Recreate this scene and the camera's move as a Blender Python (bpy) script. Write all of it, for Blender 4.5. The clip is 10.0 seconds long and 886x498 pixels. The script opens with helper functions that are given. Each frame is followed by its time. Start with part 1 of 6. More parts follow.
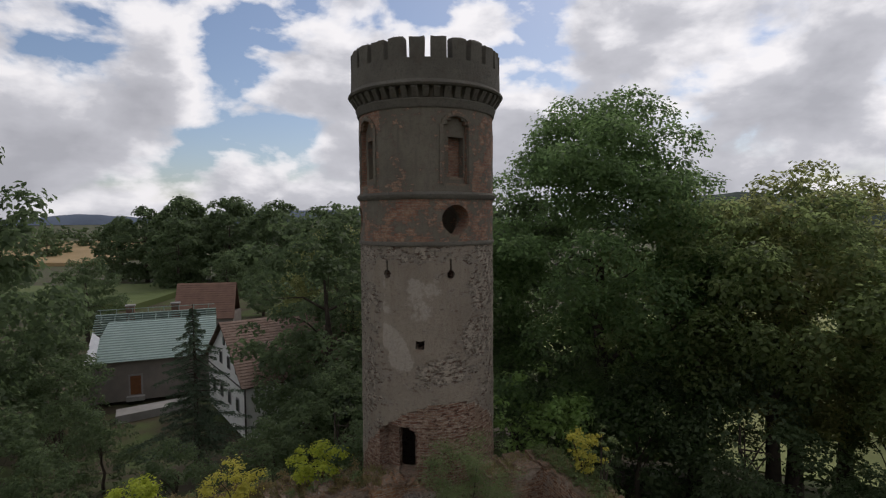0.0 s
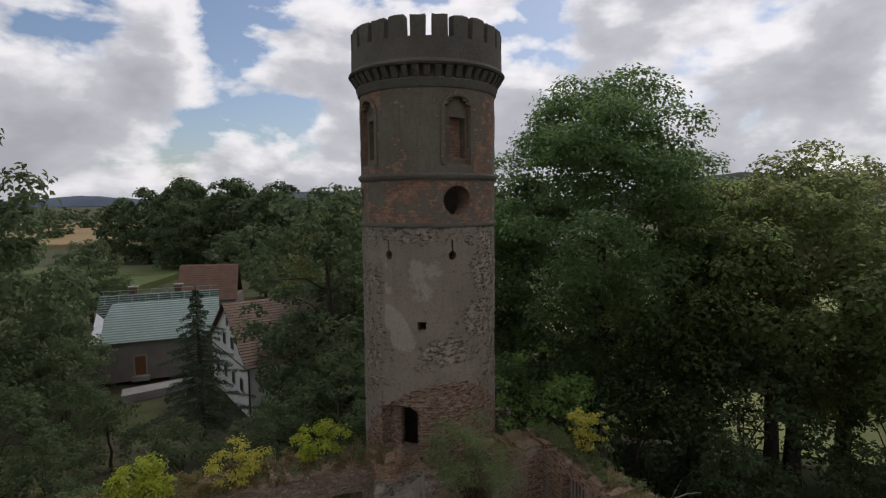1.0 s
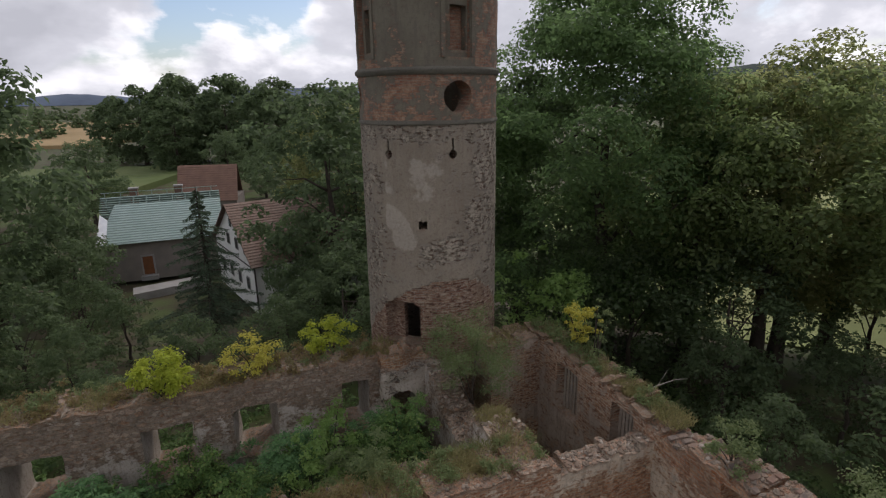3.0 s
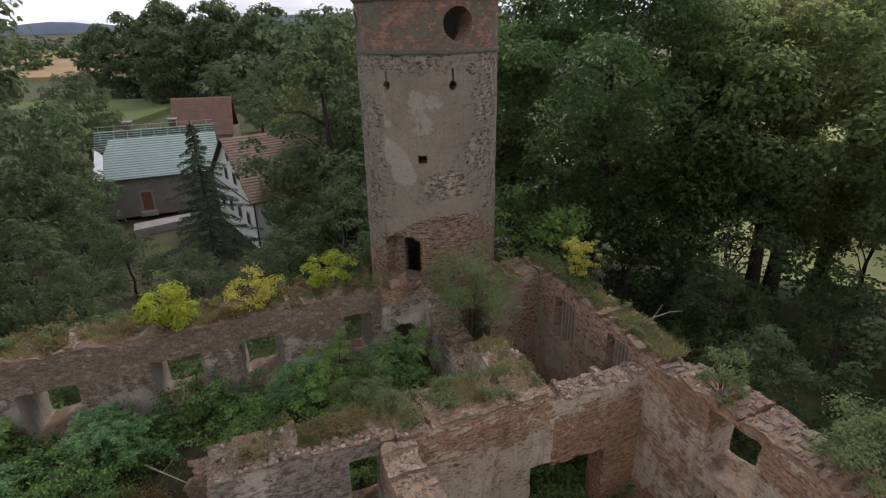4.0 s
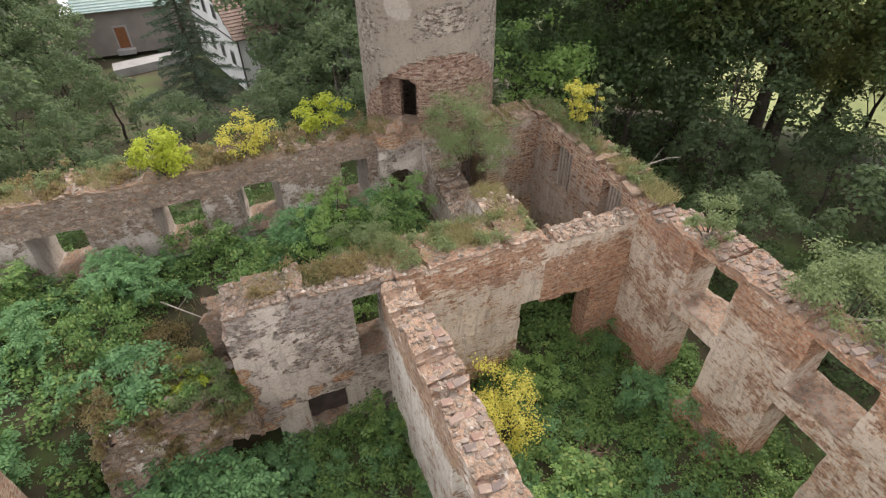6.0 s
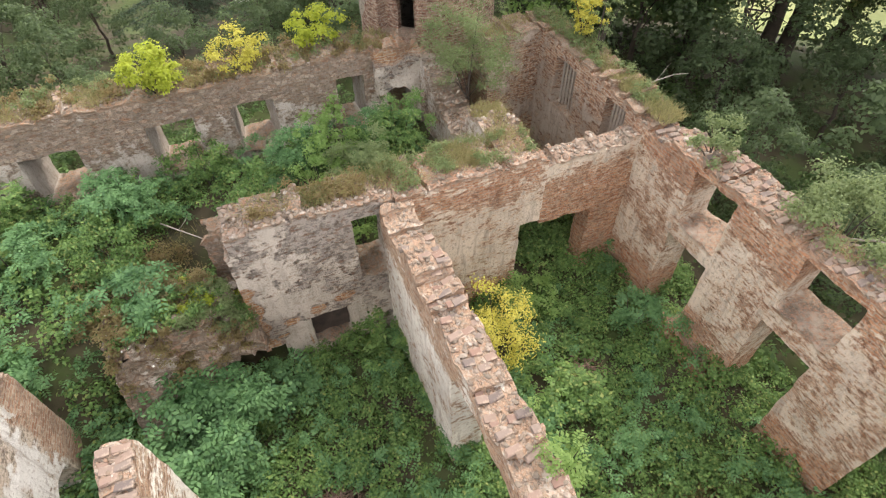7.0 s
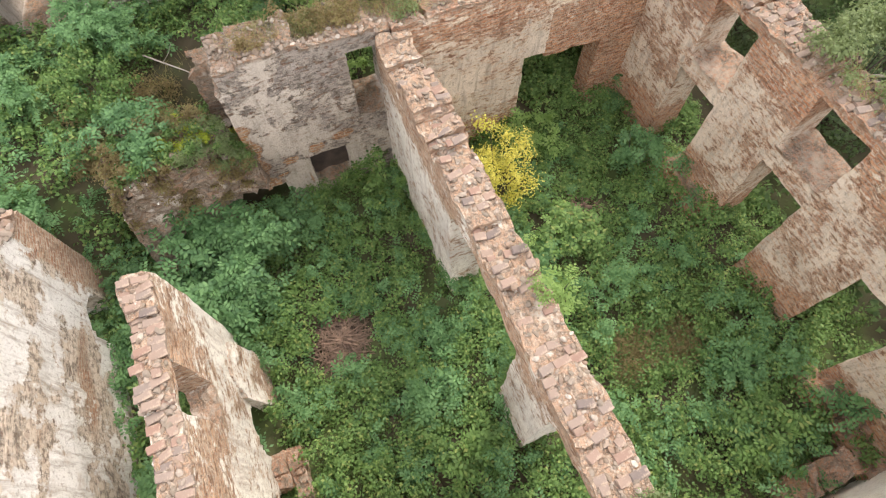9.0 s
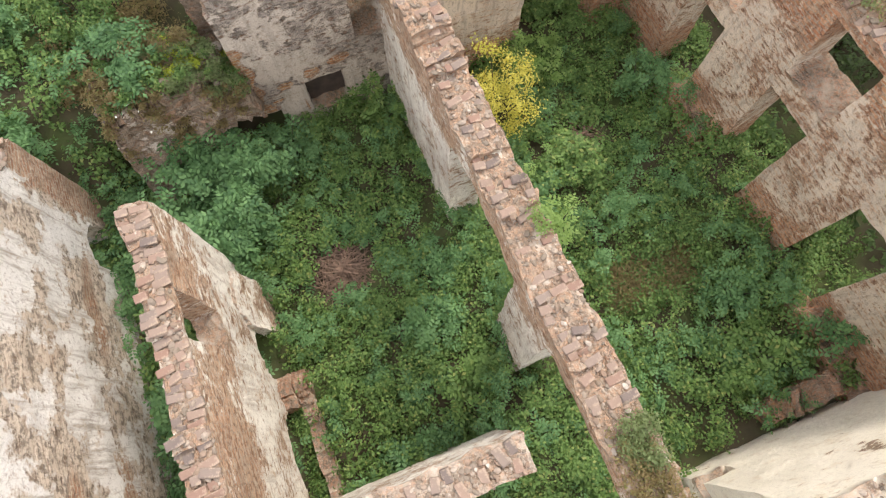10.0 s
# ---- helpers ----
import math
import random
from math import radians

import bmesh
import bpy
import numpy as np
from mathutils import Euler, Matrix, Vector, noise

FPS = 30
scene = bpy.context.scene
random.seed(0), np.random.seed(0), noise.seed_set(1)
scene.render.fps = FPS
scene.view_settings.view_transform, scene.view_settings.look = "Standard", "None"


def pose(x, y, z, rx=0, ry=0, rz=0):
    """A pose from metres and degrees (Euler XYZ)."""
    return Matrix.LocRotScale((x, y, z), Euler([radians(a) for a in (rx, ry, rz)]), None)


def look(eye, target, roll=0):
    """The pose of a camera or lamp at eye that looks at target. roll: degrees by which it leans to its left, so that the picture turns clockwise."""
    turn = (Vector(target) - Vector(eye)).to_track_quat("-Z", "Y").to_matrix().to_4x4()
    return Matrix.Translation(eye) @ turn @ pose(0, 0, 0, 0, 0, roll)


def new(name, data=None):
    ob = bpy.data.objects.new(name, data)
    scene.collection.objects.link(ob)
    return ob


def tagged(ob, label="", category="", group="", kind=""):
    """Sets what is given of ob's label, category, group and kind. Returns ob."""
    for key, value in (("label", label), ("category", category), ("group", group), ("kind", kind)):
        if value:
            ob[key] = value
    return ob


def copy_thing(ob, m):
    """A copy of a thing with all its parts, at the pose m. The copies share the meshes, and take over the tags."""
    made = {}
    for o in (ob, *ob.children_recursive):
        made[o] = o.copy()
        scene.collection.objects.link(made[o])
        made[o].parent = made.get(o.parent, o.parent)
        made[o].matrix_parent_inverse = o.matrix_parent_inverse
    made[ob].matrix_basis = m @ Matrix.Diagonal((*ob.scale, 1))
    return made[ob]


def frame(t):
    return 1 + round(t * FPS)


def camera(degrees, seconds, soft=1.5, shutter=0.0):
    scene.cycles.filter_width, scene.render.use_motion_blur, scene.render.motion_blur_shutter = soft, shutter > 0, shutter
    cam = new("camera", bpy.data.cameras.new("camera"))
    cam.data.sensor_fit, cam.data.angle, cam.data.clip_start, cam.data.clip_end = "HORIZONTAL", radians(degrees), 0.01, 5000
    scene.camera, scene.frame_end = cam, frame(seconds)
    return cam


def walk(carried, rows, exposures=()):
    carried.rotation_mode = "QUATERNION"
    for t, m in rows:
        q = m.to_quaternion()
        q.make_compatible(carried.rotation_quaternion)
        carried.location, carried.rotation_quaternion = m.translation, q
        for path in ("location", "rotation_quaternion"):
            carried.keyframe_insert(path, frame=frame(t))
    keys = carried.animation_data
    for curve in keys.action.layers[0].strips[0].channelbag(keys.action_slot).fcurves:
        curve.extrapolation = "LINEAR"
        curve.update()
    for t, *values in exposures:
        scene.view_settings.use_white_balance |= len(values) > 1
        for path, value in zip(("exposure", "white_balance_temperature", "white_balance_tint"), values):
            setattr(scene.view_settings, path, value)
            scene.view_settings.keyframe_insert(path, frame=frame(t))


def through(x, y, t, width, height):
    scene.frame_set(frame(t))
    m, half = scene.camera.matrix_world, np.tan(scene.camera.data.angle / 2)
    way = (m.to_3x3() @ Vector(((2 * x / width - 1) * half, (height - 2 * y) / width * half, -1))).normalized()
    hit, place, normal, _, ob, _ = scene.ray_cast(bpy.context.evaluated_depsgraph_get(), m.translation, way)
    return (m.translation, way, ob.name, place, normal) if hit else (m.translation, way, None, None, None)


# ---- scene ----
# ---------------------------------------------------------------- camera
cam = camera(78.8, 10.0, soft=1.2)
ROWS = [
    (0, pose(0, 0, 13.2, 86.80, 0.40, 0.00)),
    (0.5, pose(0, 0, 13.2, 86.30, 0.40, 0.06)),
    (1, pose(0, 0, 13.2, 84.79, 0.51, 0.16)),
    (1.5, pose(0, 0, 13.2, 82.58, 0.53, 0.19)),
    (2, pose(0, 0, 13.2, 80.05, 0.62, 0.19)),
    (2.5, pose(0, 0, 13.2, 77.24, 0.75, 0.18)),
    (4, pose(0, 0, 13.2, 67.24, 1.02, 0.12)),
    (4.5, pose(0, 0, 13.2, 63.46, 1.01, 0.05)),
    (5, pose(0, 0, 13.2, 59.31, 0.90, -0.05)),
    (5.5, pose(0, 0, 13.2, 55.08, 0.83, -0.11)),
    (7, pose(0, 0, 13.2, 42.64, 0.79, -0.28)),
    (7.5, pose(0, 0, 13.2, 38.18, 0.83, -0.23)),
    (8, pose(0, 0, 13.2, 34.13, 0.83, -0.18)),
    (8.5, pose(0, 0, 13.2, 30.04, 0.78, -0.18)),
    (9, pose(0, 0, 13.2, 25.68, 0.66, -0.18)),
    (9.5, pose(0, 0, 13.2, 21.37, 0.58, -0.24)),
    (10, pose(0, 0, 13.2, 18.24, 0.55, -0.19)),
]
EXPOSURES = [(0.0, -0.28, 6400, 14), (1.0, -0.3, 6400, 14), (2.5, 0.0, 6350, 15), (4.0, 0.48, 6300, 17), (4.5, 0.82, 6300, 17), (5.5, 1.52, 6450, 16), (7.0, 2.08, 6600, 13), (7.5, 2.2, 6600, 13), (9.0, 2.14, 6650, 13), (9.5, 2.05, 6650, 13), (10.0, 1.92, 6650, 13)]
walk(cam, ROWS, EXPOSURES)

# ---------------------------------------------------------------- sky and sun
CLOUD_SHIFT = (0.3, 0.1, 0.0)
SUN_AZ, SUN_EL = 28.0, 48.0        # degrees clockwise from +y, above the horizon
world = bpy.data.worlds.new("sky")
scene.world = world
world.use_nodes = True
wt = world.node_tree
wt.nodes.clear()


def wn(kind, **values):
    n = wt.nodes.new(kind)
    for k, v in values.items():
        if k.startswith("i_"):
            key = k[2:]
            n.inputs[int(key) if key.isdigit() else key].default_value = v
        else:
            setattr(n, k, v)
    return n


def wlink(a, b):
    wt.links.new(a, b)


def build_sky():
    coord = wn("ShaderNodeTexCoord")
    sky = wn("ShaderNodeTexSky", sky_type="NISHITA", sun_disc=False, sun_elevation=radians(SUN_EL),
             sun_rotation=radians(SUN_AZ), air_density=1.0, dust_density=1.2, ozone_density=2.0)
    sep = wn("ShaderNodeSeparateXYZ")
    wlink(coord.outputs["Generated"], sep.inputs[0])
    # puffy cumulus with flat grey bases, lit from above and behind
    def stretched(offset, sx=1.0, sz=1.8):
        m = wn("ShaderNodeMapping", i_Scale=(sx, sx, sz), i_Location=offset)
        wlink(coord.outputs["Generated"], m.inputs[0])
        return m.outputs[0]

    def puffs(offset, scale, detail):
        n = wn("ShaderNodeTexNoise", i_Scale=scale, i_Detail=detail, i_Roughness=0.52, i_Distortion=0.15)
        wlink(stretched(offset), n.inputs["Vector"])
        return n.outputs["Fac"]

    def wmath(op, a, b=0.0, c=0.0):
        n = wn("ShaderNodeMath", operation=op)
        for k, q in enumerate((a, b, c)):
            if isinstance(q, (int, float)):
                n.inputs[k].default_value = q
            else:
                wlink(q, n.inputs[k])
        return n.outputs[0]

    def wramp(fac, stops):
        r = wn("ShaderNodeValToRGB")
        e = r.color_ramp.elements
        while len(e) < len(stops):
            e.new(0.5)
        for el, (pos, col) in zip(e, stops):
            el.position, el.color = pos, (*col, 1)
        wlink(fac, r.inputs[0])
        return r.outputs[0]
    O = (CLOUD_SHIFT[0], CLOUD_SHIFT[1], CLOUD_SHIFT[2])
    low = puffs(O, 2.6, 2.0)
    dens = wmath("ADD", wmath("MULTIPLY", puffs(O, 5.6, 10.0), 0.6), wmath("MULTIPLY", low, 0.4))
    above = wmath("ADD", wmath("MULTIPLY", puffs((O[0] + 0.02, O[1] + 0.02, O[2] + 0.06), 5.6, 6.0), 0.6), wmath("MULTIPLY", low, 0.4))
    # thinner cover high up to the left of the sun, thicker towards the horizon
    hole = wn("ShaderNodeVectorMath", operation="DISTANCE", i_1=(-0.46, 0.78, 0.46))
    wlink(coord.outputs["Generated"], hole.inputs[0])
    gap = wn("ShaderNodeMapRange", i_1=0.05, i_2=0.42, i_3=-0.06, i_4=0.045)
    wlink(hole.outputs["Value"], gap.inputs[0])
    lowz = wn("ShaderNodeMapRange", i_1=0.0, i_2=0.22, i_3=0.05, i_4=0.0)
    wlink(sep.outputs["Z"], lowz.inputs[0])
    dens = wmath("ADD", dens, wmath("ADD", gap.outputs[0], lowz.outputs[0]))
    above = wmath("ADD", above, wmath("ADD", gap.outputs[0], lowz.outputs[0]))
    mask = wramp(dens, [(0.465, (0, 0, 0)), (0.50, (0.8, 0.8, 0.8)), (0.53, (1, 1, 1))])
    thick = wmath("MAXIMUM", wmath("SUBTRACT", above, 0.49), 0.0)
    tone = wramp(wmath("MULTIPLY", thick, 5.0), [(0.0, (1.0, 0.99, 0.98)), (0.14, (0.86, 0.86, 0.87)), (0.40, (0.60, 0.61, 0.64)), (0.9, (0.46, 0.47, 0.50))])
    # clouds towards the sun are brighter
    sunward = wn("ShaderNodeVectorMath", operation="DOT_PRODUCT",
                 i_1=(math.sin(radians(SUN_AZ)) * 0.7, math.cos(radians(SUN_AZ)) * 0.7, 0.7))
    wlink(coord.outputs["Generated"], sunward.inputs[0])
    gain = wn("ShaderNodeMapRange", i_1=-0.6, i_2=0.9, i_3=0.88, i_4=1.14)
    wlink(sunward.outputs["Value"], gain.inputs[0])
    cloud = wn("ShaderNodeVectorMath", operation="SCALE")
    wlink(tone, cloud.inputs[0])
    wlink(gain.outputs[0], cloud.inputs["Scale"])
    clear = wn("ShaderNodeVectorMath", operation="SCALE", i_Scale=0.105)
    wlink(sky.outputs[0], clear.inputs[0])
    mix = wn("ShaderNodeMix", data_type="RGBA")
    wlink(mask, mix.inputs["Factor"])
    wlink(clear.outputs[0], mix.inputs[6])
    wlink(cloud.outputs[0], mix.inputs[7])
    back = wn("ShaderNodeBackground", i_Strength=1.0)
    wlink(mix.outputs[2], back.inputs[0])
    out = wn("ShaderNodeOutputWorld")
    wlink(back.outputs[0], out.inputs[0])


build_sky()
sun_data = bpy.data.lights.new("sun", "SUN")
sun_data.energy, sun_data.angle, sun_data.color = 1.1, radians(16), (1.0, 0.95, 0.87)
sun = new("sun", sun_data)
sun_dir = Vector((math.sin(radians(SUN_AZ)) * math.cos(radians(SUN_EL)), math.cos(radians(SUN_AZ)) * math.cos(radians(SUN_EL)), math.sin(radians(SUN_EL))))
sun.matrix_world = look(sun_dir * 60, (0, 0, 0))

# ---------------------------------------------------------------- materials
def material(name):
    m = bpy.data.materials.new(name)
    m.use_nodes = True
    nt = m.node_tree
    bsdf = nt.nodes["Principled BSDF"]
    bsdf.inputs["Roughness"].default_value = 0.9
    bsdf.inputs["Specular IOR Level"].default_value = 0.25
    return m, nt, bsdf


def node(nt, kind, **values):
    n = nt.nodes.new(kind)
    for k, v in values.items():
        if k.startswith("i_"):
            key = k[2:]
            n.inputs[int(key) if key.isdigit() else key].default_value = v
        else:
            setattr(n, k, v)
    return n


def noise_node(nt, coord, scale, detail=5.0, rough=0.6, distort=0.0):
    n = node(nt, "ShaderNodeTexNoise", i_Scale=scale, i_Detail=detail, i_Roughness=rough, i_Distortion=distort)
    nt.links.new(coord, n.inputs["Vector"])
    return n.outputs["Fac"]


def ramp(nt, fac, stops):
    r = node(nt, "ShaderNodeValToRGB")
    e = r.color_ramp.elements
    while len(e) < len(stops):
        e.new(0.5)
    for el, (pos, col) in zip(e, stops):
        el.position = pos
        el.color = (*col, 1) if isinstance(col, tuple) else (col, col, col, 1)
    nt.links.new(fac, r.inputs[0])
    return r.outputs[0]


def mix(nt, fac, a, b, blend="MIX"):
    n = node(nt, "ShaderNodeMix", data_type="RGBA", blend_type=blend)
    for sock, v in ((n.inputs[0], fac), (n.inputs[6], a), (n.inputs[7], b)):
        if isinstance(v, (int, float)):
            sock.default_value = v
        elif isinstance(v, tuple):
            sock.default_value = (*v, 1)
        else:
            nt.links.new(v, sock)
    return n.outputs[2]


def calc(nt, op, a, b=0.0, c=0.0):
    n = node(nt, "ShaderNodeMath", operation=op)
    for k, v in enumerate((a, b, c)):
        if isinstance(v, (int, float)):
            n.inputs[k].default_value = v
        else:
            nt.links.new(v, n.inputs[k])
    return n.outputs[0]


def bump(nt, bsdf, height, strength=0.5, distance=0.02):
    b = node(nt, "ShaderNodeBump", i_Strength=strength, i_Distance=distance)
    nt.links.new(height, b.inputs["Height"])
    nt.links.new(b.outputs[0], bsdf.inputs["Normal"])


def masonry(name, plaster=(0.55, 0.49, 0.40), dirt=(0.26, 0.21, 0.165), brick_a=(0.36, 0.145, 0.055), brick_b=(0.52, 0.275, 0.125),
            mortar=(0.50, 0.42, 0.32), rubble=0.0, scale=1.0, undercoat=(0.47, 0.37, 0.27), wash=0.5, patch=0.72, w_mid=1.4, w_big=1.1, w_course=0.75,
            rough_coat=None, pale=None, streak=0.7, pit=0.3, relief=1.0, dash=0.75, soil=((0.27, 0.205, 0.145), (0.15, 0.115, 0.08), (0.40, 0.33, 0.255))):
    """Old brickwork under flaking lime plaster. The mesh attribute "bare" says where the plaster has gone."""
    m, nt, bsdf = material(name)
    coord = node(nt, "ShaderNodeTexCoord").outputs["Object"]
    uv = node(nt, "ShaderNodeUVMap", uv_map="wall").outputs[0]
    bare = node(nt, "ShaderNodeAttribute", attribute_name="bare").outputs["Fac"]
    top = node(nt, "ShaderNodeAttribute", attribute_name="crest").outputs["Fac"]
    wob = node(nt, "ShaderNodeVectorMath", operation="SCALE", i_Scale=0.045)
    wn3 = node(nt, "ShaderNodeTexNoise", i_Scale=3.0, i_Detail=4.0)
    nt.links.new(coord, wn3.inputs["Vector"])
    nt.links.new(wn3.outputs["Color"], wob.inputs[0])
    uvw = node(nt, "ShaderNodeVectorMath", operation="ADD")
    nt.links.new(uv, uvw.inputs[0])
    nt.links.new(wob.outputs[0], uvw.inputs[1])
    br = node(nt, "ShaderNodeTexBrick", i_Scale=1.0, offset=0.5, squash=1.0)
    br.inputs["Brick Width"].default_value, br.inputs["Row Height"].default_value = 0.28 * scale, 0.09 * scale
    br.inputs["Mortar Size"].default_value, br.inputs["Mortar Smooth"].default_value = 0.013 * scale, 0.3
    br.inputs["Color1"].default_value, br.inputs["Color2"].default_value = (*brick_a, 1), (*brick_b, 1)
    br.inputs["Mortar"].default_value = (*mortar, 1)
    nt.links.new(uvw.outputs[0], br.inputs["Vector"])
    n_big = noise_node(nt, coord, 0.6, 6.0, 0.62)
    n_mid = noise_node(nt, coord, 2.4, 8.0, 0.68)
    n_fine = noise_node(nt, coord, 11.0, 8.0, 0.75)
    n_grit = noise_node(nt, coord, 38.0, 4.0, 0.7)
    unit_map = node(nt, "ShaderNodeMapping", i_Scale=(3.6, 11.0, 1.0))
    nt.links.new(uvw.outputs[0], unit_map.inputs[0])
    n_course = noise_node(nt, unit_map.outputs[0], 1.0, 3.0, 0.65)
    run_map = node(nt, "ShaderNodeMapping", i_Scale=(5.0, 0.55, 1.0))
    nt.links.new(uvw.outputs[0], run_map.inputs[0])
    n_streak = noise_node(nt, run_map.outputs[0], 1.0, 7.0, 0.7)
    # brick: faded, limewashed course by course, sooty patches
    brick = mix(nt, ramp(nt, n_course, [(0.50, 0.0), (0.58, wash)]), br.outputs["Color"], (0.56, 0.46, 0.35))
    brick = mix(nt, ramp(nt, n_mid, [(0.48, 0.0), (0.66, 0.55)]), brick, (0.46, 0.33, 0.22))
    brick = mix(nt, ramp(nt, n_fine, [(0.49, 0.0), (0.60, 0.65)]), brick, (0.19, 0.105, 0.07))
    brick = mix(nt, ramp(nt, n_big, [(0.53, 0.0), (0.70, 0.5)]), brick, (0.17, 0.12, 0.09))
    if rubble:
        flat = node(nt, "ShaderNodeMapping", i_Scale=(1.0, 1.0, 1.7))
        nt.links.new(coord, flat.inputs[0])
        vor = node(nt, "ShaderNodeTexVoronoi", feature="F1", i_Scale=4.6, i_Randomness=1.0)
        rim = node(nt, "ShaderNodeTexVoronoi", feature="DISTANCE_TO_EDGE", i_Scale=4.6, i_Randomness=1.0)
        for q in (vor, rim):
            nt.links.new(flat.outputs[0], q.inputs["Vector"])
        tint = node(nt, "ShaderNodeSeparateColor")
        nt.links.new(vor.outputs["Color"], tint.inputs[0])
        stone = ramp(nt, tint.outputs[0], [(0.0, (0.19, 0.145, 0.105)), (0.35, (0.31, 0.245, 0.185)), (0.6, (0.24, 0.195, 0.155)), (0.8, (0.41, 0.34, 0.265)), (1.0, (0.34, 0.205, 0.13))])
        stone = mix(nt, ramp(nt, rim.outputs["Distance"], [(0.02, 1.0), (0.09, 0.0)]), stone, (0.22, 0.185, 0.145))
        stone = mix(nt, ramp(nt, n_fine, [(0.47, 0.0), (0.62, 0.65)]), stone, (0.09, 0.075, 0.06))
        brick = mix(nt, rubble, brick, stone)
    if rough_coat:
        # where only the top coat has gone: a pitted, mottled first coat instead of brick
        n_pit = noise_node(nt, coord, 5.5, 8.0, 0.78)
        pits = mix(nt, ramp(nt, n_pit, [(0.47, 0.0), (0.52, 1.0)]), tuple(min(0.8, 1.3 * c) for c in rough_coat), rough_coat)
        n_chip = calc(nt, "MULTIPLY_ADD", n_pit, 0.6, calc(nt, "MULTIPLY", n_course, 0.4))
        pits = mix(nt, ramp(nt, n_chip, [(0.505, 0.0), (0.55, 1.0)]), pits, tuple(pit * c for c in rough_coat))
        pits = mix(nt, ramp(nt, n_pit, [(0.58, 0.0), (0.62, 0.9)]), pits, tuple(0.42 * c * w for c, w in zip(rough_coat, (1.0, 0.85, 0.75))))
        brick = mix(nt, ramp(nt, bare, [(0.66, 0.0), (0.76, 1.0)]), pits, brick)
    # plaster: weathered coat, brown runs, chips
    pl = mix(nt, ramp(nt, n_big, [(0.42, 0.0), (0.62, 0.9)]), plaster, tuple(patch * c for c in plaster))
    pl = mix(nt, ramp(nt, n_streak, [(0.50, 0.0), (0.66, streak)]), pl, dirt)
    pl = mix(nt, ramp(nt, n_mid, [(0.54, 0.0), (0.64, 0.65)]), pl, undercoat)
    pl = mix(nt, ramp(nt, n_fine, [(0.53, 0.0), (0.62, 0.7)]), pl, dirt)
    pl = mix(nt, ramp(nt, n_grit, [(0.52, 0.0), (0.68, 0.4)]), pl, tuple(0.5 * c for c in plaster))

    if pale:
        # lime repairs and paler coats, where "bare" falls below nought
        spot = calc(nt, "MULTIPLY_ADD", bare, -1.0, calc(nt, "MULTIPLY", calc(nt, "SUBTRACT", n_mid, 0.5), 1.6))
        pl = mix(nt, ramp(nt, spot, [(0.04, 0.0), (0.22, 0.65)]), pl, mix(nt, ramp(nt, n_fine, [(0.45, 0.0), (0.62, 0.7)]), pale, tuple(0.7 * c for c in pale)))

    def centred(fac, w):
        return calc(nt, "MULTIPLY", calc(nt, "SUBTRACT", fac, 0.5), w)
    edge = calc(nt, "ADD", centred(n_mid, w_mid), centred(n_fine, 0.55))
    edge = calc(nt, "ADD", edge, centred(n_big, w_big))
    edge = calc(nt, "ADD", edge, centred(n_course, w_course))
    edge = calc(nt, "ADD", edge, bare)
    lost = ramp(nt, edge, [(0.49, 0.0), (0.515, 1.0)])
    thin = ramp(nt, edge, [(0.36, 0.0), (0.46, 0.85)])
    pl = mix(nt, thin, pl, undercoat)
    col = mix(nt, lost, pl, brick)
    # bricks and flakes that fell out, course by course
    gap_map = node(nt, "ShaderNodeMapping", i_Scale=(4.6, 11.0, 1.0), i_Location=(7.3, 2.9, 0.0))
    nt.links.new(uvw.outputs[0], gap_map.inputs[0])
    gaps = ramp(nt, noise_node(nt, gap_map.outputs[0], 1.0, 2.0, 0.55), [(0.57, 0.0), (0.62, 1.0)])
    gaps = calc(nt, "MULTIPLY", gaps, calc(nt, "MULTIPLY", ramp(nt, edge, [(0.20, 0.0), (0.50, 1.0)]), dash))
    col = mix(nt, gaps, col, tuple(0.5 * c for c in brick_a))
    # crest: lichen, soil and loose mortar
    crest_col = mix(nt, ramp(nt, n_mid, [(0.4, 0.0), (0.6, 1.0)]), soil[0], soil[1])
    crest_col = mix(nt, ramp(nt, n_fine, [(0.48, 0.0), (0.56, 1.0)]), crest_col, tuple(0.5 * (a + b) for a, b in zip(soil[0], brick_a)))
    crest_col = mix(nt, ramp(nt, n_grit, [(0.53, 0.0), (0.64, 0.7)]), crest_col, soil[2])
    col = mix(nt, calc(nt, "MULTIPLY", top, ramp(nt, n_mid, [(0.3, 0.6), (0.6, 1.0)])), col, crest_col)
    nt.links.new(col, bsdf.inputs["Base Color"])
    h = calc(nt, "MULTIPLY", lost, calc(nt, "MULTIPLY_ADD", br.outputs["Fac"], -0.7, -0.9))
    h = calc(nt, "ADD", h, calc(nt, "MULTIPLY", n_fine, 1.3))
    h = calc(nt, "ADD", h, calc(nt, "MULTIPLY", n_grit, 0.5))
    h = calc(nt, "ADD", h, calc(nt, "MULTIPLY", n_mid, 1.0))
    h = calc(nt, "ADD", h, calc(nt, "MULTIPLY", gaps, -1.2))
    bump(nt, bsdf, h, relief, 0.045)
    bsdf.inputs["Roughness"].default_value = 0.95
    return m


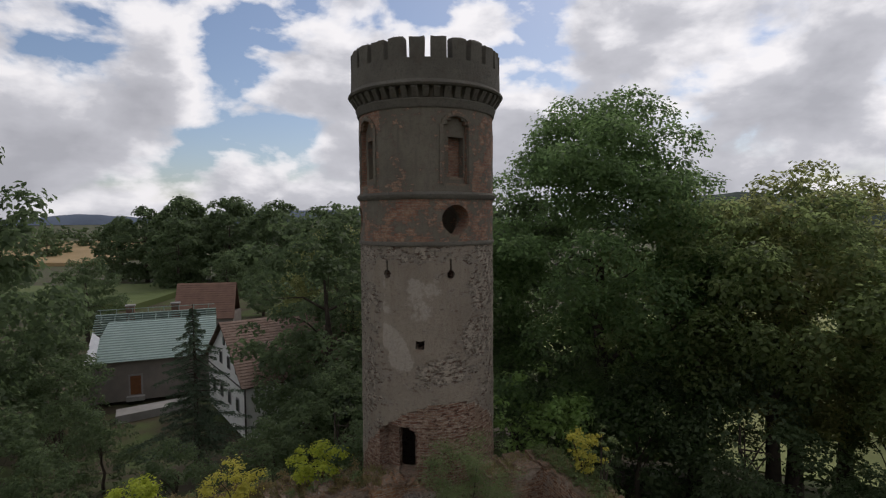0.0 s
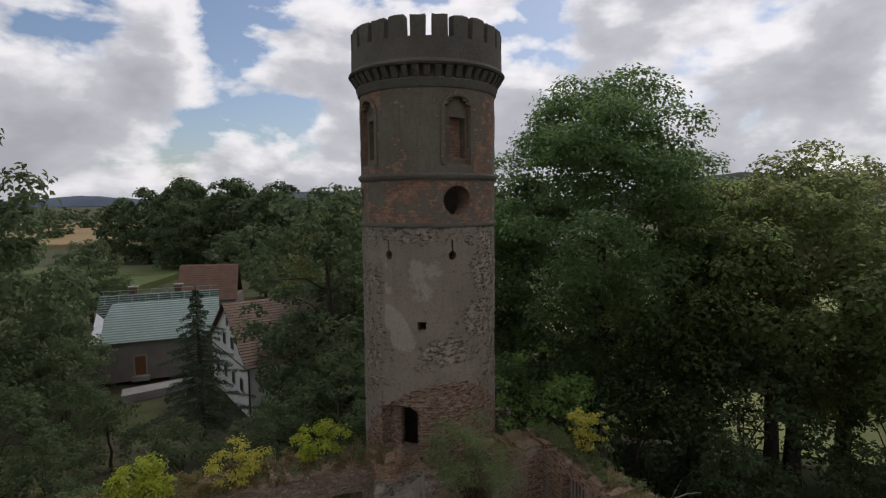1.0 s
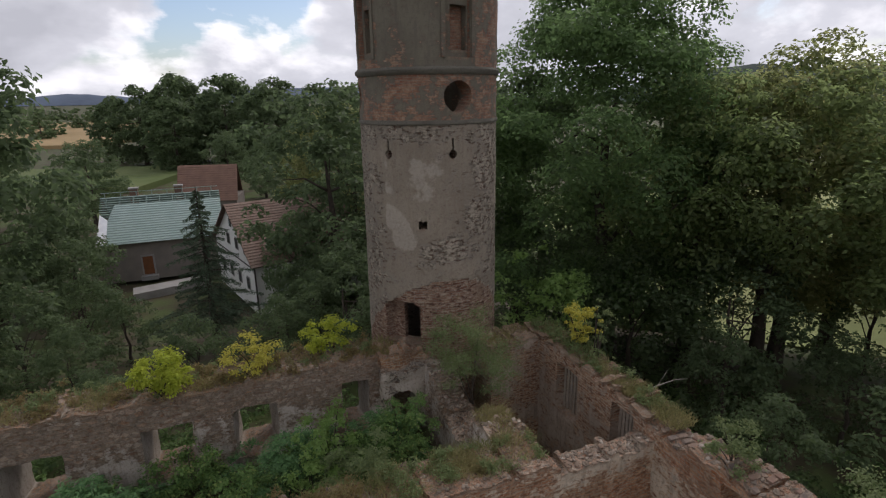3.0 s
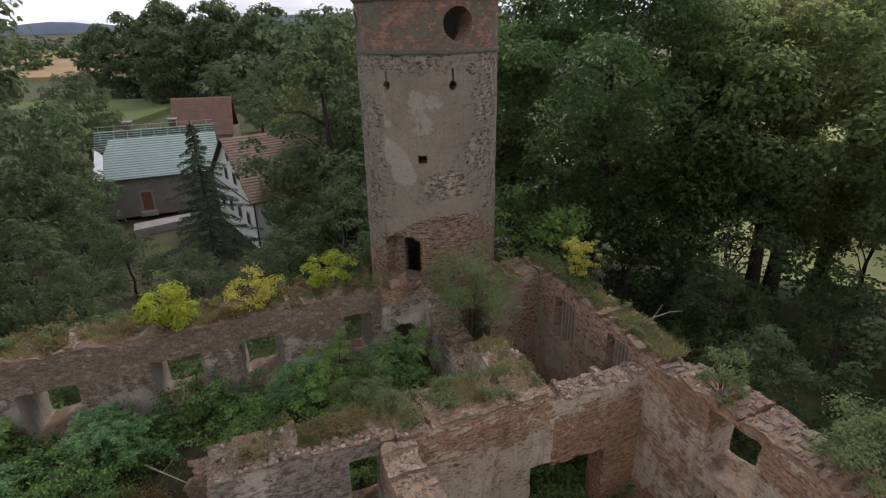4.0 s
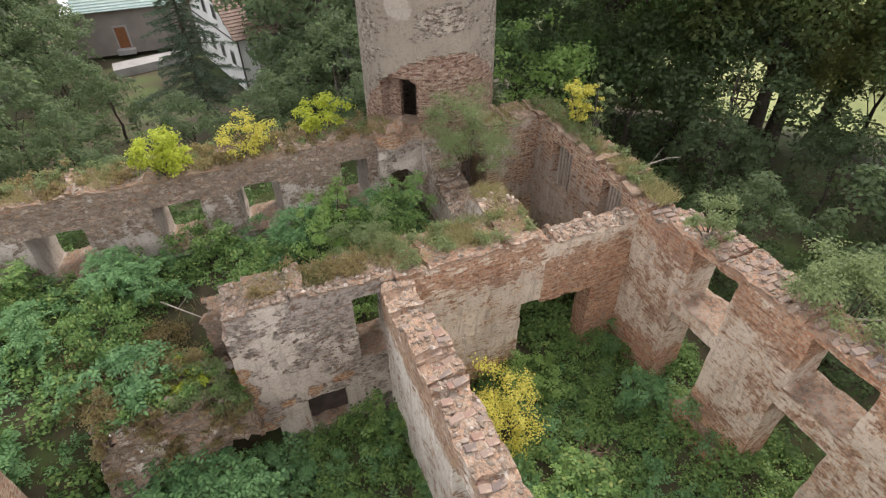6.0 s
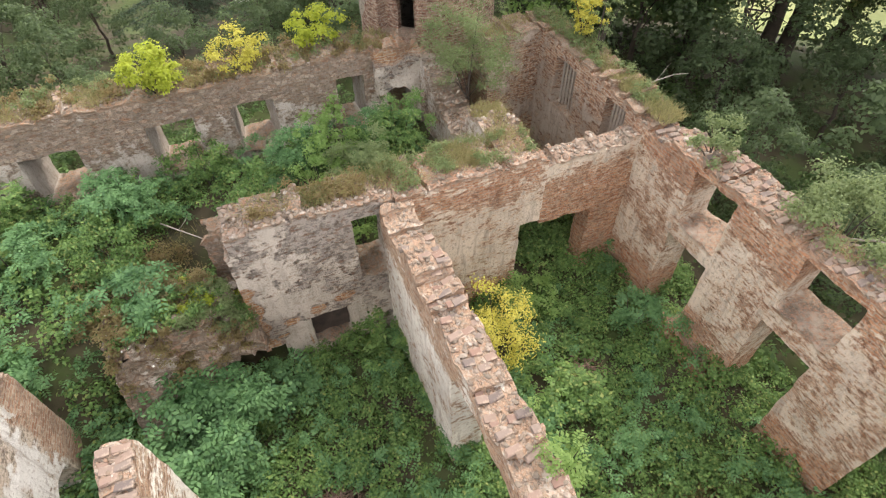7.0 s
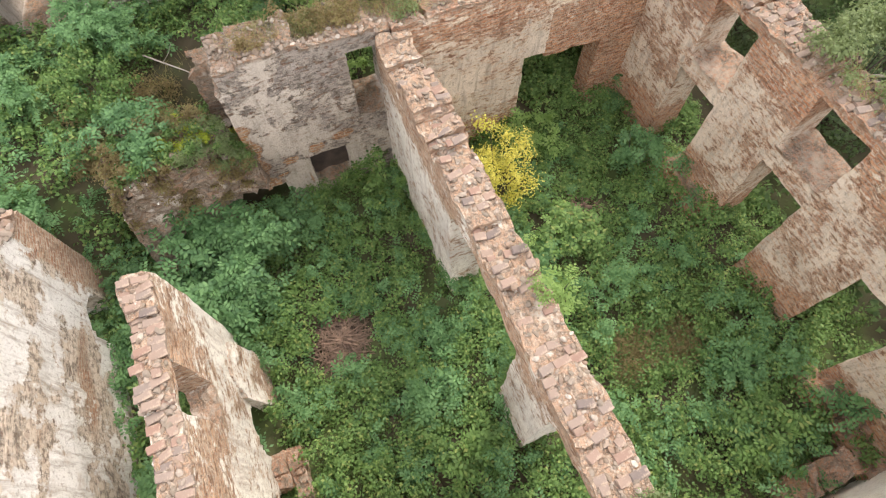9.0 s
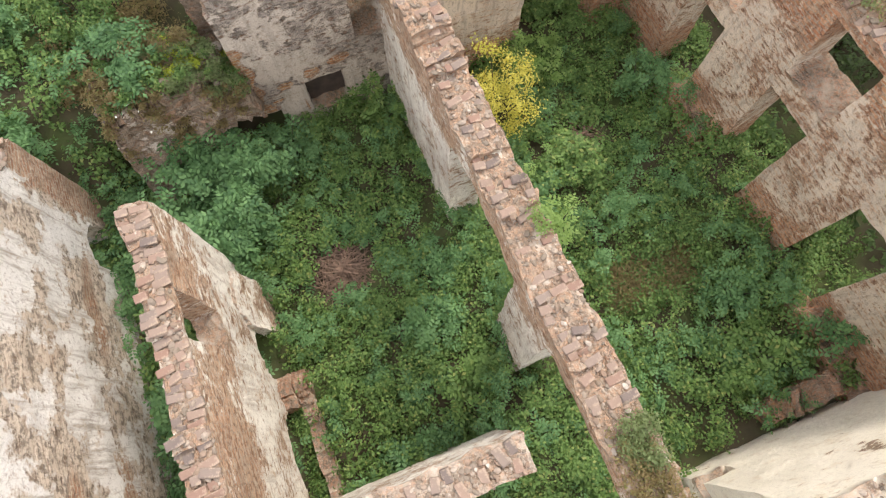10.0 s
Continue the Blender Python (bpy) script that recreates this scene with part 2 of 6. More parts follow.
MAT_WALL = masonry("lime_plaster_on_brick", w_mid=0.75, w_big=1.0, w_course=1.3, plaster=(0.70, 0.58, 0.45), undercoat=(0.61, 0.445, 0.31), brick_a=(0.42, 0.17, 0.08), brick_b=(0.60, 0.315, 0.17), mortar=(0.44, 0.33, 0.24), wash=0.5, dash=0.6, soil=((0.26, 0.198, 0.145), (0.155, 0.118, 0.086), (0.39, 0.322, 0.25)))
MAT_WHITE = masonry("pale_plaster_on_brick", plaster=(0.79, 0.73, 0.63), dirt=(0.38, 0.30, 0.23), undercoat=(0.60, 0.48, 0.37), brick_a=(0.44, 0.235, 0.13), brick_b=(0.60, 0.39, 0.25), wash=0.75, w_mid=1.1, w_course=1.3, mortar=(0.44, 0.33, 0.24), soil=((0.31, 0.235, 0.17), (0.19, 0.135, 0.095), (0.46, 0.385, 0.305)))
MAT_GREY = masonry("grey_plaster_on_rubble", plaster=(0.52, 0.455, 0.385), dirt=(0.21, 0.17, 0.135), undercoat=(0.36, 0.29, 0.225), rubble=0.85, dash=0.4)
MAT_HEARTH = masonry("pale_plaster_on_rubble", plaster=(0.57, 0.495, 0.41), dirt=(0.31, 0.26, 0.21), undercoat=(0.45, 0.375, 0.30), rough_coat=(0.295, 0.25, 0.208), pit=0.66, w_big=1.6, dash=0.5)
MAT_FLAKING = masonry("flaking_white_plaster", plaster=(0.71, 0.67, 0.61), dirt=(0.34, 0.285, 0.23), undercoat=(0.53, 0.45, 0.365), brick_a=(0.33, 0.17, 0.10), brick_b=(0.45, 0.28, 0.18), rough_coat=(0.44, 0.36, 0.28), streak=0.95, w_mid=1.3, w_big=3.0, pit=0.55, w_course=0.25, relief=0.8, dash=0.3, patch=0.82, soil=((0.31, 0.235, 0.17), (0.19, 0.135, 0.095), (0.46, 0.385, 0.305)))
MAT_TOWER = masonry("tower_render", plaster=(0.335, 0.282, 0.218), dirt=(0.235, 0.18, 0.135), brick_a=(0.21, 0.10, 0.065), brick_b=(0.28, 0.165, 0.115), mortar=(0.30, 0.25, 0.20), undercoat=(0.29, 0.25, 0.205), patch=0.80, rough_coat=(0.335, 0.283, 0.222), pale=(0.50, 0.435, 0.36), pit=0.55, w_mid=1.5, w_big=0.5, w_course=0.4, streak=0.45)
MAT_BROWN = masonry("brown_plaster_on_brick", plaster=(0.44, 0.355, 0.28), dirt=(0.22, 0.165, 0.125), undercoat=(0.33, 0.245, 0.18), brick_a=(0.28, 0.12, 0.06), brick_b=(0.40, 0.21, 0.115), w_mid=1.0)
MAT_TOWER_UP = masonry("dark_tower_render", plaster=(0.185, 0.165, 0.125), dirt=(0.13, 0.11, 0.09), brick_a=(0.21, 0.08, 0.048), brick_b=(0.26, 0.13, 0.082), mortar=(0.17, 0.14, 0.115), undercoat=(0.15, 0.12, 0.095), wash=0.2, dash=0.25, relief=0.5)


def simple(name, col_a, col_b, scale=3.0, rough=0.85, relief=0.4, fine=20.0, metal=0.0, dist=0.01):
    m, nt, bsdf = material(name)
    coord = node(nt, "ShaderNodeTexCoord").outputs["Object"]
    n1, n2 = noise_node(nt, coord, scale, 5.0), noise_node(nt, coord, fine, 4.0)
    col = mix(nt, ramp(nt, n1, [(0.35, 0.0), (0.68, 1.0)]), col_a, col_b)
    col = mix(nt, ramp(nt, n2, [(0.5, 0.0), (0.8, 0.4)]), col, tuple(0.55 * c for c in col_a))
    nt.links.new(col, bsdf.inputs["Base Color"])
    bsdf.inputs["Roughness"].default_value, bsdf.inputs["Metallic"].default_value = rough, metal
    if relief:
        bump(nt, bsdf, n2, relief, dist)
    return m


def loose_brick_mat():
    m, nt, bsdf = material("weathered_brick")
    coord = node(nt, "ShaderNodeTexCoord").outputs["Object"]
    rnd = node(nt, "ShaderNodeObjectInfo").outputs["Random"]
    n = noise_node(nt, coord, 9.0, 6.0, 0.7)
    col = ramp(nt, rnd, [(0.0, (0.19, 0.115, 0.085)), (0.4, (0.21, 0.15, 0.115)), (0.7, (0.175, 0.135, 0.11)), (1.0, (0.115, 0.09, 0.078))])
    col = mix(nt, ramp(nt, n, [(0.50, 0.0), (0.62, 0.75)]), col, (0.32, 0.245, 0.18))
    nt.links.new(col, bsdf.inputs["Base Color"])
    bump(nt, bsdf, n, 0.6, 0.02)
    return m


def leaf_mat(name, dark, light, warm=None, gloss=0.5, through=0.54):
    """Leaves: each one its own tint, with light coming through."""
    m, nt, bsdf = material(name)
    rnd = node(nt, "ShaderNodeNewGeometry").outputs["Random Per Island"]
    coord = node(nt, "ShaderNodeTexCoord").outputs["Object"]
    n = noise_node(nt, coord, 0.9, 3.0)
    col = mix(nt, rnd, dark, light)
    col = mix(nt, ramp(nt, n, [(0.4, 0.0), (0.7, 0.6)]), col, tuple(0.6 * a + 0.4 * b for a, b in zip(light, dark)))
    if warm:
        col = mix(nt, ramp(nt, rnd, [(0.86, 0.0), (0.97, 0.8)]), col, warm)
    nt.links.new(col, bsdf.inputs["Base Color"])
    bsdf.inputs["Roughness"].default_value = gloss
    bsdf.inputs["Specular IOR Level"].default_value = 0.22
    tr = node(nt, "ShaderNodeBsdfTranslucent")
    nt.links.new(mix(nt, 0.5, col, tuple(min(1.0, 1.4 * c) for c in light)), tr.inputs[0])
    ms = node(nt, "ShaderNodeMixShader", i_0=through)
    nt.links.new(bsdf.outputs[0], ms.inputs[1])
    nt.links.new(tr.outputs[0], ms.inputs[2])
    nt.links.new(ms.outputs[0], nt.nodes["Material Output"].inputs["Surface"])
    return m


MAT_BRICK = loose_brick_mat()
LEAF_TREE = leaf_mat("tree_leaves", (0.076, 0.120, 0.056), (0.176, 0.262, 0.096), None, 0.5, 0.7)
LEAF_DARK = leaf_mat("dark_tree_leaves", (0.060, 0.089, 0.044), (0.138, 0.186, 0.085), None, 0.5, 0.6)
LEAF_WARM = leaf_mat("turning_tree_leaves", (0.125, 0.148, 0.064), (0.295, 0.315, 0.125), (0.34, 0.27, 0.11), 0.5, 0.72)
LEAF_OLIVE = leaf_mat("olive_tree_leaves", (0.10, 0.138, 0.060), (0.24, 0.295, 0.115), None, 0.5, 0.72)
LEAF_ASH = leaf_mat("ash_sapling_leaves", (0.036, 0.092, 0.034), (0.150, 0.270, 0.100), None, 0.55, 0.3)
LEAF_GROUND = leaf_mat("undergrowth_leaves", (0.038, 0.084, 0.022), (0.180, 0.285, 0.078), (0.24, 0.26, 0.08), 0.55, 0.3)
LEAF_LIGHT = leaf_mat("bright_green_leaves", (0.14, 0.24, 0.06), (0.27, 0.38, 0.12))
LEAF_GOLD = leaf_mat("golden_leaves", (0.36, 0.33, 0.045), (0.72, 0.66, 0.17))
LEAF_SUMMER = leaf_mat("yellowing_leaves", (0.30, 0.30, 0.045), (0.62, 0.56, 0.12))
LEAF_LIME = leaf_mat("yellow_green_leaves", (0.24, 0.30, 0.03), (0.46, 0.50, 0.07))
LEAF_BROWN = leaf_mat("withered_leaves", (0.14, 0.105, 0.05), (0.31, 0.24, 0.11), (0.20, 0.24, 0.07))
LEAF_WILLOW = leaf_mat("grey_green_leaves", (0.110, 0.150, 0.060), (0.235, 0.285, 0.125))
LEAF_SPRUCE = leaf_mat("spruce_needles", (0.050, 0.082, 0.052), (0.125, 0.170, 0.105))
GRASS_DRY = leaf_mat("dry_grass", (0.17, 0.155, 0.065), (0.33, 0.29, 0.14), (0.42, 0.36, 0.20), 0.8)
GRASS_GREEN = leaf_mat("grass_blades", (0.11, 0.125, 0.05), (0.22, 0.225, 0.095), (0.36, 0.31, 0.15), 0.7)
BARK = simple("bark", (0.085, 0.066, 0.050), (0.045, 0.037, 0.030), 4.0, 0.95, 0.8, 25.0)
TWIG = simple("dead_twigs", (0.25, 0.165, 0.115), (0.12, 0.08, 0.06), 6.0, 0.9, 0.3)
PALE_BARK = simple("pale_dead_branch", (0.33, 0.29, 0.24), (0.22, 0.19, 0.16), 6.0, 0.9, 0.3)
MAT_CREAM = masonry("cream_plaster_on_brick", plaster=(0.88, 0.80, 0.655), dirt=(0.72, 0.63, 0.50), undercoat=(0.74, 0.62, 0.46), brick_a=(0.46, 0.26, 0.15), brick_b=(0.58, 0.38, 0.25), patch=0.93, streak=0.25, dash=0.3, soil=((0.31, 0.235, 0.17), (0.19, 0.135, 0.095), (0.46, 0.385, 0.305)))
# ---------------------------------------------------------------- building tools
CA, SA = math.cos(radians(22)), math.sin(radians(22))


def W(u, v, z):
    """The castle's own axes: u along the cross walls, v along the long walls."""
    return Vector((u * CA - v * SA, u * SA + v * CA, z))


def thing(name, label, category, group="", kind="", at=(0, 0, 0)):
    ob = new(name)
    ob.empty_display_size = 0.2
    ob.location = at
    return tagged(ob, label, category, group, kind)


def link_mesh(name, me, mat, parent=None, label="", kind=""):
    me.materials.clear()
    me.materials.append(mat)
    ob = new(name, me)
    if parent is not None:
        ob.parent = parent
        ob.matrix_parent_inverse = Matrix.Translation(parent.location).inverted()
    return tagged(ob, label, kind=kind)


def part(name, bm, mat, parent=None, label="", smooth=False, kind=""):
    me = bpy.data.meshes.new(name)
    bm.normal_update()
    bm.to_mesh(me)
    bm.free()
    if smooth:
        me.polygons.foreach_set("use_smooth", [True] * len(me.polygons))
        me.set_sharp_from_angle(angle=radians(40))
    return link_mesh(name, me, mat, parent, label, kind)


def box_into(bm, x0, x1, y0, y1, z0, z1, m=Matrix.Identity(4), bevel=0.0):
    r = bmesh.ops.create_cube(bm, size=1.0, matrix=m @ Matrix.Translation(((x0 + x1) / 2, (y0 + y1) / 2, (z0 + z1) / 2)) @ Matrix.Diagonal((x1 - x0, y1 - y0, z1 - z0, 1)))
    if bevel:
        edges = list({e for v in r["verts"] for e in v.link_edges})
        bmesh.ops.bevel(bm, geom=edges, offset=bevel, segments=1, affect="EDGES")


def tube_into(bm, points, radii, sides=7):
    """A tapered tube along points."""
    rings = []
    for k, p in enumerate(points):
        p = Vector(p)
        d = (Vector(points[min(k + 1, len(points) - 1)]) - Vector(points[max(k - 1, 0)])).normalized()
        a = d.orthogonal().normalized()
        b = d.cross(a)
        rings.append([bm.verts.new(p + (a * math.cos(2 * math.pi * j / sides) + b * math.sin(2 * math.pi * j / sides)) * radii[k]) for j in range(sides)])
    for r0, r1 in zip(rings, rings[1:]):
        for j in range(sides):
            bm.faces.new((r0[j], r0[(j + 1) % sides], r1[(j + 1) % sides], r1[j]))
    bm.faces.new(rings[-1])
    bm.faces.new(rings[0][::-1])


def hashed(*k):
    return random.Random(repr(k)).random()


def slab(name, s0, s1, z0, top, d0, d1, place, mat, parent=None, openings=(), bare=0.4, step=0.13, rough=0.035, crest=0.10, label="", loop=False, deep=None, kind=""):
    """A wall: s runs along it, d through it, z up. top(s) is its ragged crest. openings: dicts with s=(a, b), z=(a, b), arch, splay.
    bare(s, z, side): how much plaster has gone (side 0: face at d0, 1: face at d1, 0.5: within)."""
    def lines(a, b, marks, st):
        pts = sorted({round(a, 3), round(b, 3), *[round(q, 3) for q in marks if a < q < b]})
        out = [pts[0]]
        for p, q in zip(pts, pts[1:]):
            n = max(1, round((q - p) / st))
            out += [p + (q - p) * k / n for k in range(1, n + 1)]
        return out
    S = lines(s0, s1, [q for o in openings for q in o["s"]], step)
    hi = max(top(s) for s in S) + step
    Z = lines(z0, hi, [q for o in openings for q in o["z"]], step)
    nd = max(2, round(abs(d1 - d0) / (step * 1.15))) if deep is None else deep
    D = [d0 + (d1 - d0) * k / nd for k in range(nd + 1)]
    ns, nz = len(S) - 1, len(Z) - 1

    def is_hole(s, z):
        for o in openings:
            (a, b), (c, e) = o["s"], o["z"]
            if a < s < b and c < z < e:
                rise = o.get("arch", 0.0)
                if o.get("round"):
                    if math.hypot(s - (a + b) / 2, z - (c + e) / 2) > (b - a) / 2:
                        continue
                elif rise:
                    q = (s - (a + b) / 2) / ((b - a) / 2)
                    if z > e - rise + rise * math.sqrt(max(0.0, 1 - q * q)):
                        continue
                return True
        return False
    solid = [[(Z[j] + Z[j + 1]) / 2 < top((S[i] + S[i + 1]) / 2) and not is_hole((S[i] + S[i + 1]) / 2, (Z[j] + Z[j + 1]) / 2) for j in range(nz)] for i in range(ns)]

    def cell(i, j):
        if loop:
            i %= ns
        return 0 <= i < ns and 0 <= j < nz and solid[i][j]
    index, verts, bares, crests, faces, uvs = {}, [], [], [], [], []

    def vert(i, j, k):
        if loop and i == ns:
            i = 0
        key = (i, j, k)
        if key in index:
            return index[key]
        s, z, d = S[i], Z[j], D[k]
        f = k / nd
        for o in openings:
            sp = o.get("splay", 0.0)
            if sp:
                a, b = o["s"]
                c, w = (a + b) / 2, (b - a) / 2
                t = abs(s - c)
                lo, top_z = o["z"]
                reach = 0.4 if sp > 0 else 0.75
                if t < w + reach and lo - 0.05 <= z <= top_z + 0.05:
                    pull = sp * f * (t if t <= w else w * (1 - (t - w) / reach))
                    s = s - (pull if s > c else -pull)
        for o in openings:
            (a, b), (c, e) = o["s"], o["z"]
            m, w = (a + b) / 2, (b - a) / 2
            if o.get("round"):
                r = math.hypot(s - m, z - (c + e) / 2)
                if abs(r - w) < step * 0.8 and r > 0:
                    s, z = m + (s - m) * w / r, (c + e) / 2 + (z - (c + e) / 2) * w / r
            elif o.get("arch") and a - 0.01 < s < b + 0.01:
                q = (s - m) / w
                zc = e - o["arch"] + o["arch"] * math.sqrt(max(0.0, 1 - q * q))
                if z > e - o["arch"] - 0.5 * step and abs(z - zc) < step * 0.55:
                    z = zc
        p = place(s, d, z)
        n1 = noise.noise_vector(p * 2.3)
        n2 = noise.noise_vector(p * 7.1)
        up = not cell(i, j) and not cell(i - 1, j)
        amp = rough + (crest * 0.5 if up else 0.0)
        p = p + n1 * amp + n2 * amp * 0.55
        if up:
            p.z += (noise.noise(Vector((s * 1.7, d * 1.7, 3.3))) + 0.6 * noise.noise(Vector((s * 5.0, d * 5.0, 8.3)))) * crest
        side = f
        index[key] = len(verts)
        verts.append(p)
        bares.append(bare(s, z, side) if callable(bare) else bare)
        crests.append(1.0 if up and j > 0 else 0.0)
        return index[key]
    for i in range(ns):
        for j in range(nz):
            if not solid[i][j]:
                continue
            q = ((i, j), (i + 1, j), (i + 1, j + 1), (i, j + 1))
            faces.append([vert(a, b, 0) for a, b in q])
            uvs += [(S[a], Z[b]) for a, b in q]
            faces.append([vert(a, b, nd) for a, b in q[::-1]])
            uvs += [(S[a], Z[b]) for a, b in q[::-1]]
            for (da, db), (a, b) in (((0, -1), (0, 1)), ((1, 0), (1, 2)), ((0, 1), (2, 3)), ((-1, 0), (3, 0))):
                if cell(i + da, j + db):
                    continue
                if db == -1 and j == 0:
                    continue
                pa, pb = q[a], q[b]
                for k in range(nd):
                    faces.append([vert(*pb, k), vert(*pa, k), vert(*pa, k + 1), vert(*pb, k + 1)])
                    for (x, y), kk in ((pb, k), (pa, k), (pa, k + 1), (pb, k + 1)):
                        uvs.append((D[kk], Z[y]) if da else (S[x], D[kk]))
    me = bpy.data.meshes.new(name)
    me.from_pydata(verts, [], faces)
    lay = me.uv_layers.new(name="wall")
    lay.data.foreach_set("uv", [c for q in uvs for c in q])
    me.attributes.new("bare", "FLOAT", "POINT").data.foreach_set("value", bares)
    me.attributes.new("crest", "FLOAT", "POINT").data.foreach_set("value", crests)
    bm = bmesh.new()
    bm.from_mesh(me)
    bmesh.ops.recalc_face_normals(bm, faces=bm.faces)
    bm.to_mesh(me)
    bm.free()
    me.polygons.foreach_set("use_smooth", [True] * len(me.polygons))
    me.set_sharp_from_angle(angle=radians(46))
    return link_mesh(name, me, mat, parent, label, kind)


def along_u(v_front):
    """Wall along u: d counts from its near face away from the viewer's side."""
    return lambda s, d, z: W(s, v_front + d, z)


def along_v(u_face):
    return lambda s, d, z: W(u_face + d, s, z)


def profile(points, ragged=0.12, freq=1.3, seed=0.0):
    """A crest line through (s, z) points with a broken edge."""
    def top(s):
        if s <= points[0][0]:
            z = points[0][1]
        elif s >= points[-1][0]:
            z = points[-1][1]
        else:
            for (a, za), (b, zb) in zip(points, points[1:]):
                if a <= s <= b:
                    z = za + (zb - za) * (s - a) / (b - a)
                    break
        return z + ragged * (noise.noise(Vector((s * freq, seed, 0.5))) + 0.7 * noise.noise(Vector((s * freq * 3.1, seed, 4.5))))
    return top


# leaves: every one a small folded blade, gathered into one mesh
def leaf_mesh(name, pos, nrm, size, aspect=0.5, fold=0.25, rng=None):
    n = len(pos)
    nrm = nrm / np.maximum(1e-6, np.linalg.norm(nrm, axis=1, keepdims=True))
    r = rng.normal(size=(n, 3))
    ax = np.cross(nrm, r)
    ax /= np.maximum(1e-6, np.linalg.norm(ax, axis=1, keepdims=True))
    bx = np.cross(nrm, ax)
    size = (size * rng.uniform(0.65, 1.3, n))[:, None]
    v = np.empty((n, 4, 3))
    v[:, 0] = pos - ax * size * 0.5
    v[:, 1] = pos + bx * size * aspect * 0.5 + nrm * size * fold * 0.5
    v[:, 2] = pos + ax * size * 0.5 - nrm * size * 0.12
    v[:, 3] = pos - bx * size * aspect * 0.5 + nrm * size * fold * 0.5
    return quads_mesh(name, v)


def quads_mesh(name, v, smooth=False):
    n = len(v)
    me = bpy.data.meshes.new(name)
    me.vertices.add(4 * n)
    me.vertices.foreach_set("co", v.reshape(-1).astype(np.float32))
    me.loops.add(4 * n)
    me.loops.foreach_set("vertex_index", np.arange(4 * n, dtype=np.int32))
    me.polygons.add(n)
    me.polygons.foreach_set("loop_start", np.arange(0, 4 * n, 4, dtype=np.int32))
    me.polygons.foreach_set("loop_total", np.full(n, 4, dtype=np.int32))
    me.update(calc_edges=True)
    return me


def unit(v):
    return v / np.maximum(1e-6, np.linalg.norm(v, axis=1, keepdims=True))


def clump_points(rng, centres, radii, per, flat=0.8, inner=0.55, fuzz=0.22):
    """Leaf places and normals on the shells of many clumps."""
    P, N = [], []
    for c, r in zip(centres, radii):
        k = max(4, int(per * r * r))
        d = unit(rng.normal(size=(k, 3)))
        d[:, 2] = np.where(d[:, 2] < -0.35, -d[:, 2], d[:, 2])
        rad = r * rng.uniform(inner, 1.0, k)[:, None] * (1 + fuzz * rng.normal(size=(k, 1)))
        P.append(np.asarray(c) + d * rad * np.array((1, 1, flat)))
        N.append(d + np.array((0, 0, 0.7)) + 0.55 * rng.normal(size=(k, 3)))
    return np.concatenate(P), np.concatenate(N)


def sprays(rng, pos, nrm, length, pairs=3):
    """Pinnate leaves: pairs of leaflets on a drooping stalk."""
    n = len(pos)
    nrm = unit(nrm)
    ax = unit(np.cross(nrm, rng.normal(size=(n, 3))))
    bx = np.cross(nrm, ax)
    L = (length * rng.uniform(0.7, 1.25, n))[:, None]
    out = []
    for k in range(pairs + 1):
        f = (k + 0.6) / (pairs + 0.6)
        base = pos + ax * L * f - np.array((0, 0, 1.0)) * L * 0.22 * f * f
        ll = L * (0.46 - 0.12 * abs(f - 0.45))
        for side in ((1, -1) if k < pairs else (0,)):
            d = unit(ax * (0.55 if side else 1.0) + bx * side * 0.9 - np.array((0, 0, 0.18)))
            w = np.cross(nrm, d)
            v = np.empty((n, 4, 3))
            v[:, 0] = base
            v[:, 1] = base + d * ll * 0.45 + w * ll * 0.27
            v[:, 2] = base + d * ll
            v[:, 3] = base + d * ll * 0.45 - w * ll * 0.25
            out.append(v)
    return np.concatenate(out)


def grass_blades(rng, pos, height):
    n = len(pos)
    lean = rng.normal(size=(n, 3)) * 0.45
    lean[:, 2] = 1.0
    lean = unit(lean)
    h = (height * rng.uniform(0.5, 1.5, n))[:, None]
    w = unit(np.cross(lean, rng.normal(size=(n, 3)))) * 0.007
    mid = pos + lean * h * 0.7
    tip = mid + (lean * np.array((1.8, 1.8, 0.5))) * h * 0.4
    a, b = np.empty((n, 4, 3)), np.empty((n, 4, 3))
    a[:, 0], a[:, 1], a[:, 2], a[:, 3] = pos - w, pos + w, mid + w * 0.8, mid - w * 0.8
    b[:, 0], b[:, 1], b[:, 2], b[:, 3] = mid - w * 0.8, mid + w * 0.8, tip + w * 0.15, tip - w * 0.15
    return np.concatenate((a, b))
# ---------------------------------------------------------------- the farm buildings below the castle
def HS(x, y, z):
    """The farm lies lower than the castle hill."""
    k = 1.3
    return Vector((x * k, y * k, 13.2 + (z - 13.2) * k))


ROOF_TILE, _nt, _b = material("brown_roof_tiles")
_uv = node(_nt, "ShaderNodeTexCoord").outputs["Object"]
_n = noise_node(_nt, _uv, 1.5, 6.0)
_n2 = noise_node(_nt, _uv, 9.0, 4.0)
_c = mix(_nt, ramp(_nt, _n, [(0.35, 0.0), (0.7, 1.0)]), (0.19, 0.125, 0.095), (0.27, 0.20, 0.16))
_nt.links.new(mix(_nt, ramp(_nt, _n2, [(0.45, 0.0), (0.7, 0.6)]), _c, (0.075, 0.055, 0.045)), _b.inputs["Base Color"])
RED_TILE = simple("red_clay_tiles", (0.21, 0.125, 0.09), (0.165, 0.10, 0.075), 0.9, 0.9, 0.5, 7.0)
WHITEWASH = simple("whitewashed_wall", (0.82, 0.81, 0.78), (0.72, 0.70, 0.67), 0.8, 0.9, 0.2)
